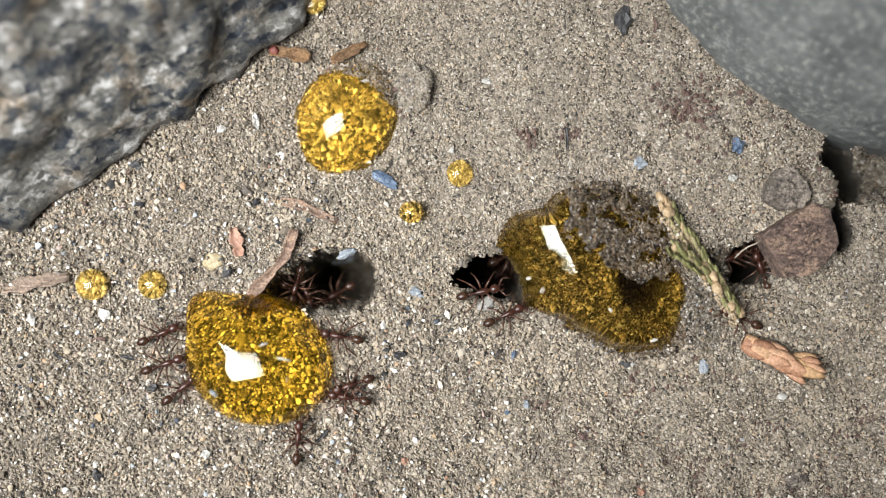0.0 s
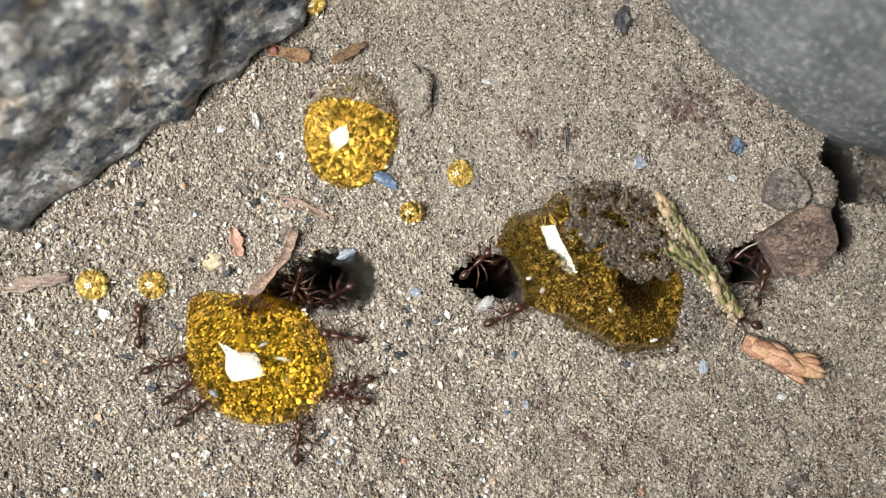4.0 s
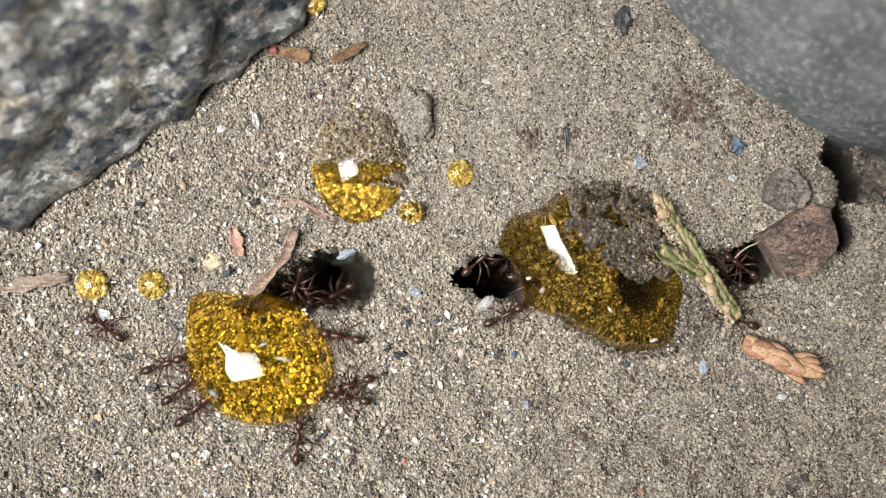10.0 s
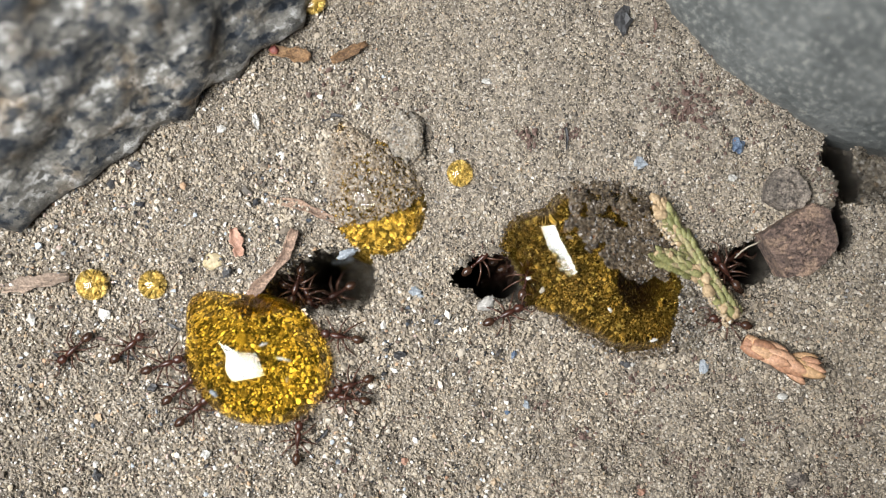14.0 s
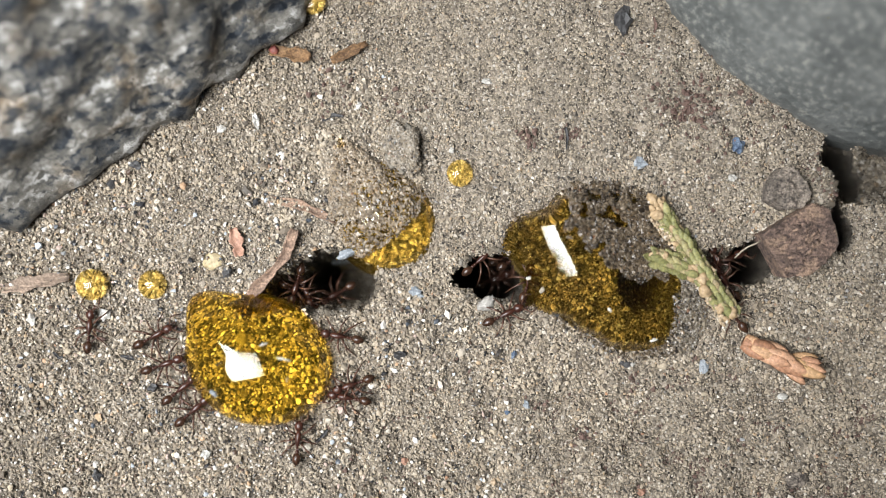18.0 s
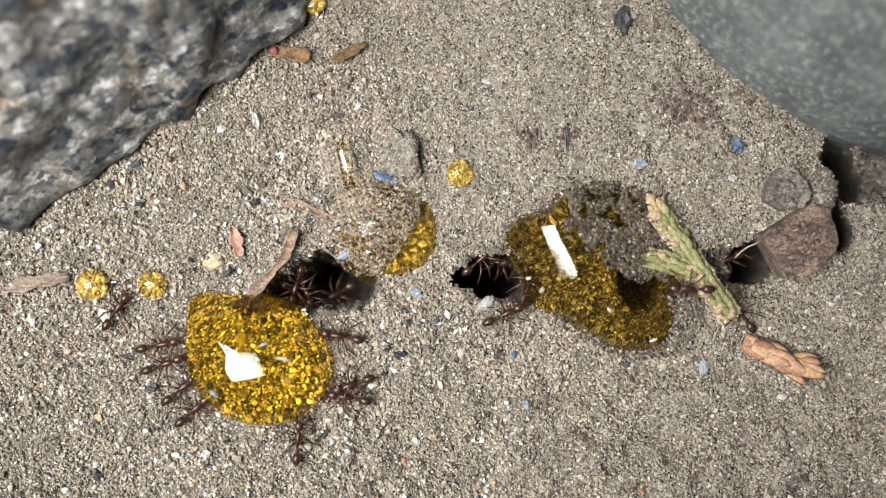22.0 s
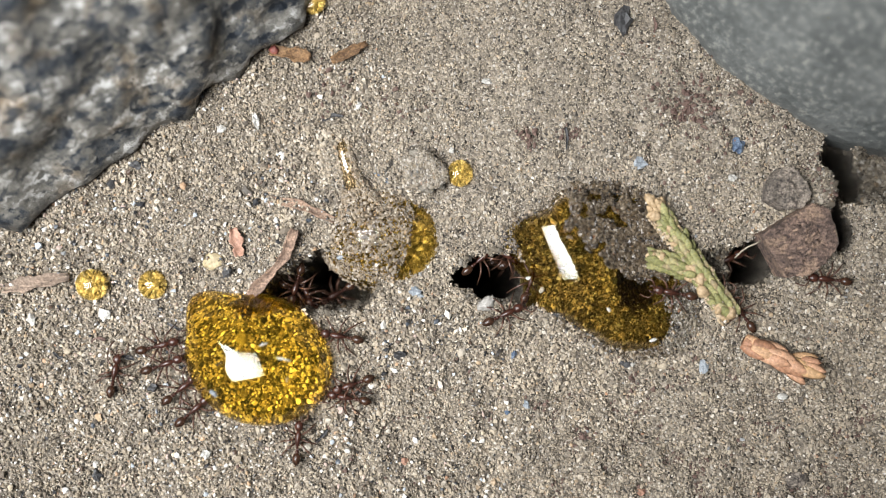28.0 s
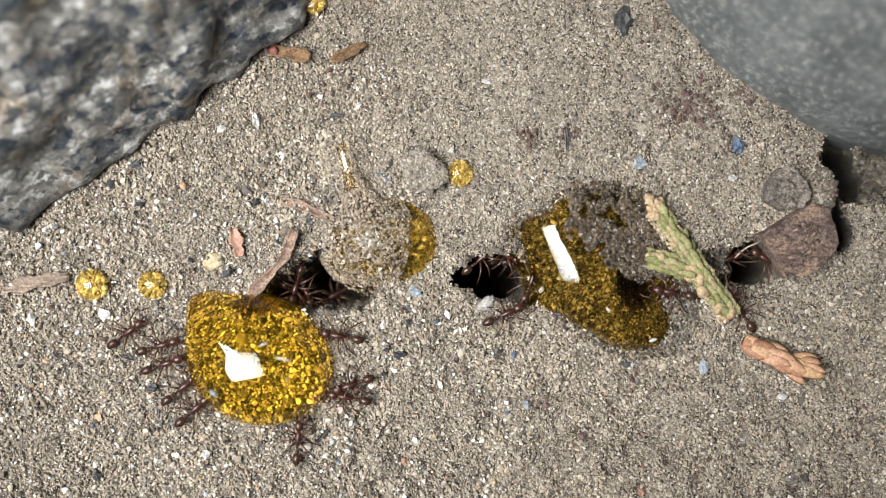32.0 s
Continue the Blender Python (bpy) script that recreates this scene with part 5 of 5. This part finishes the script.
    wanderer = along([
        (0.0, 260, 602, 306, 582), (0.9, 262, 598, 307, 582), (1.5, 267, 592, 318, 567), (2.1, 273, 587, 310, 562), (2.7, 263, 600, 303, 572), (3.0, 264, 606, 284, 566), (3.3, 253, 606, 271, 562), (3.5, 252, 601, 255, 555),
        (5.5, 248, 597, 247, 552), (6.2, 245, 592, 230, 549), (6.5, 239, 580, 203, 535), (7.0, 232, 574, 192, 532), (8.0, 229, 574, 198, 530), (9.0, 240, 592, 205, 549), (9.5, 230, 600, 175, 567), (10.0, 217, 597, 167, 565),
        (11.0, 197, 592, 164, 545), (11.5, 183, 584, 146, 542), (12.0, 183, 586, 143, 539), (12.6, 176, 587, 146, 547), (13.0, 187, 593, 137, 557), (13.3, 191, 592, 138, 579), (13.6, 176, 589, 125, 592), (14.0, 157, 598, 119, 632),
        (14.5, 110, 637, 54, 658), (14.9, 62, 660, 20, 690), (15.3, 20, 690, 34, 728), (15.55, 26, 712, 64, 714), (15.8, 44, 722, 80, 696), (16.5, 110, 658, 165, 612), (17.0, 141, 643, 183, 602), (18.0, 160, 615, 165, 557), (18.5, 159, 608, 162, 552), (19.0, 159, 608, 164, 549), (20.0, 156, 613, 206, 577),
        (20.5, 182, 592, 215, 547), (21.0, 192, 580, 237, 542), (22.0, 194, 573, 224, 529), (22.5, 179, 590, 233, 580), (23.0, 175, 604, 225, 618), (23.5, 187, 608, 237, 580), (24.0, 214, 593, 259, 552), (24.5, 226, 590, 271, 545), (24.8, 230, 580, 281, 557),
        (25.2, 232, 580, 292, 567), (25.5, 199, 588, 254, 576), (26.4, 190, 640, 236, 650), (27.5, 201, 701, 256, 696), (27.8, 205, 711, 240, 667), (28.2, 195, 663, 197, 608), (28.6, 199, 628, 229, 577), (29.0, 208, 606, 216, 552), (29.4, 205, 597, 195, 542),
        (29.8, 199, 588, 192, 542), (30.2, 199, 588, 189, 537), (30.6, 199, 590, 186, 542), (31.0, 197, 589, 183, 539), (31.4, 197, 598, 192, 547), (31.7, 194, 613, 219, 557), (32.0, 201, 610, 251, 572)])
    newcomer = along([(0.0, -160, 860, -105, 840), (0.4, 30, 800, 85, 780), (0.6, 105, 768, 160, 748), (0.9, 213, 744, 261, 719), (1.2, 221, 746, 276, 729), (1.5, 258, 759, 309, 737), (1.8, 275, 761, 326, 734), (2.1, 292, 764, 333, 729), (2.4, 325, 743, 347, 714),
                      (3.0, 328, 742, 352, 712), (3.5, 327, 740, 358, 713), (32.0, 327, 741, 360, 712)])
    runner = along([(0.0, 470, 1010, 450, 960), (11.0, 465, 1000, 445, 950), (11.5, 352, 862, 338, 812), (11.75, 250, 858, 200, 848), (12.0, 112, 864, 104, 812), (12.4, 178, 733, 214, 684), (12.6, 186, 672, 210, 614), (12.8, 189, 653, 229, 607), (13.3, 198, 649, 238, 607),
                    (13.6, 205, 645, 245, 605), (14.0, 209, 633, 249, 598), (14.5, 206, 642, 246, 602), (15.5, 228, 625, 280, 598), (16.5, 248, 612, 308, 592), (18.0, 249, 609, 299, 582), (19.0, 253, 607, 303, 587), (20.5, 256, 613, 309, 602), (25.0, 258, 617, 305, 606), (32.0, 260, 619, 304, 606)])
    rim = along([(0.0, 866, 570, 915, 547), (12.0, 867, 570, 914, 547), (12.6, 868, 568, 912, 547), (32.0, 868, 567, 911, 547)])
    hole = along([(0.0, 822, 523, 870, 512, 0), (0.6, 818, 524, 866, 516, 0), (1.0, 815, 535, 862, 500, -2), (1.5, 838, 520, 860, 474, -4), (2.0, 842, 512, 850, 456, -6), (2.5, 836, 500, 856, 456, -8), (3.0, 826, 488, 858, 456, -16), (8.0, 828, 478, 864, 446, -30), (32.0, 829, 476, 866, 445, -36)])
    pit = along([(0.0, 1352, 500, 1338, 462), (0.7, 1354, 516, 1344, 474), (1.4, 1365, 541, 1360, 498), (2.1, 1342, 548, 1366, 512), (2.8, 1339, 574, 1366, 540), (3.5, 1330, 541, 1362, 508), (4.5, 1352, 520, 1330, 488), (5.5, 1351, 503, 1305, 496), (6.5, 1318, 501, 1272, 494), (9.5, 1304, 501, 1266, 482),
                 (11.5, 1300, 507, 1268, 480), (16.5, 1294, 500, 1262, 470), (17.5, 1278, 494, 1262, 454), (20.0, 1262, 478, 1240, 440), (20.5, 1258, 482, 1214, 466, 26), (21.0, 1250, 500, 1206, 486, 32), (21.5, 1246, 512, 1196, 506, 32), (22.0, 1250, 512, 1194, 510, 32), (22.5, 1244, 518, 1188, 514, 30), (25.0, 1226, 524, 1168, 514, 18), (32.0, 1222, 524, 1162, 513, 14)])
    twig = along([(0.0, 1327, 571, 1292, 556), (8.0, 1322, 571, 1290, 556), (12.0, 1316, 574, 1276, 566), (16.5, 1306, 570, 1266, 556), (18.5, 1310, 573, 1286, 538), (20.0, 1320, 573, 1294, 538), (32.0, 1322, 572, 1298, 536)])
    edge = along([(0.0, 1352, 470, 1330, 440, -190), (7.0, 1346, 474, 1318, 448, -160), (10.5, 1318, 486, 1284, 462, -44), (12.0, 1294, 496, 1268, 464, -18), (17.0, 1296, 505, 1270, 470, -6), (18.5, 1296, 530, 1268, 496), (20.0, 1293, 548, 1262, 515), (32.0, 1296, 545, 1268, 508)])
    stranger = along([(0.0, 1800, 250, 1770, 300), (27.0, 1760, 300, 1730, 345), (27.5, 1546, 460, 1512, 510), (27.8, 1520, 505, 1464, 545), (28.0, 1492, 498, 1438, 492), (28.2, 1425, 486, 1368, 489, 34), (28.6, 1424, 488, 1366, 486, 36), (29.0, 1400, 487, 1348, 480, 34), (30.0, 1396, 484, 1354, 468, 30), (31.0, 1384, 478, 1344, 458, 8), (32.0, 1376, 476, 1340, 452, -10)])
    late = along([(0.0, 935, 470, 940, 520, -250), (5.0, 925, 470, 932, 520, -170), (8.0, 918, 468, 930, 512, -40), (9.3, 914, 482, 948, 506, -34), (10.6, 916, 500, 954, 488, -24), (12.0, 924, 512, 936, 470, -16), (16.5, 926, 520, 940, 478, -10), (32.0, 930, 522, 946, 480, -8)])
    climber_one = along([(0.0, 860, 500, 890, 480, -300), (14.0, 858, 500, 892, 484, -280), (19.0, 852, 502, 894, 490, -180), (22.0, 858, 460, 896, 466, -120), (25.0, 868, 440, 904, 456, -50), (28.0, 870, 440, 906, 456, -46), (30.0, 868, 442, 904, 458, -50), (32.0, 870, 440, 906, 456, -46)])
    climber_two = along([(0.0, 900, 470, 930, 450, -300), (7.0, 898, 472, 930, 452, -220), (12.0, 896, 474, 932, 460, -150), (17.0, 892, 470, 926, 448, -120), (23.0, 900, 462, 936, 450, -90), (27.0, 896, 466, 930, 446, -86), (32.0, 902, 462, 940, 454, -80)])
    for ant, spots in ((CLIMBER_ONE, climber_one), (CLIMBER_TWO, climber_two), (LATE_ANT, late), (WANDERER, wanderer), (NEWCOMER, newcomer), (RUNNER, runner), (RIM_ANT, rim), (HOLE_ANT, hole), (PIT_ANT, pit), (TWIG_ANT, twig), (EDGE_ANT, edge), (STRANGER, stranger)):
        walk(ant, ant_rows(spots))
        step_legs(ant, spots)


motions()
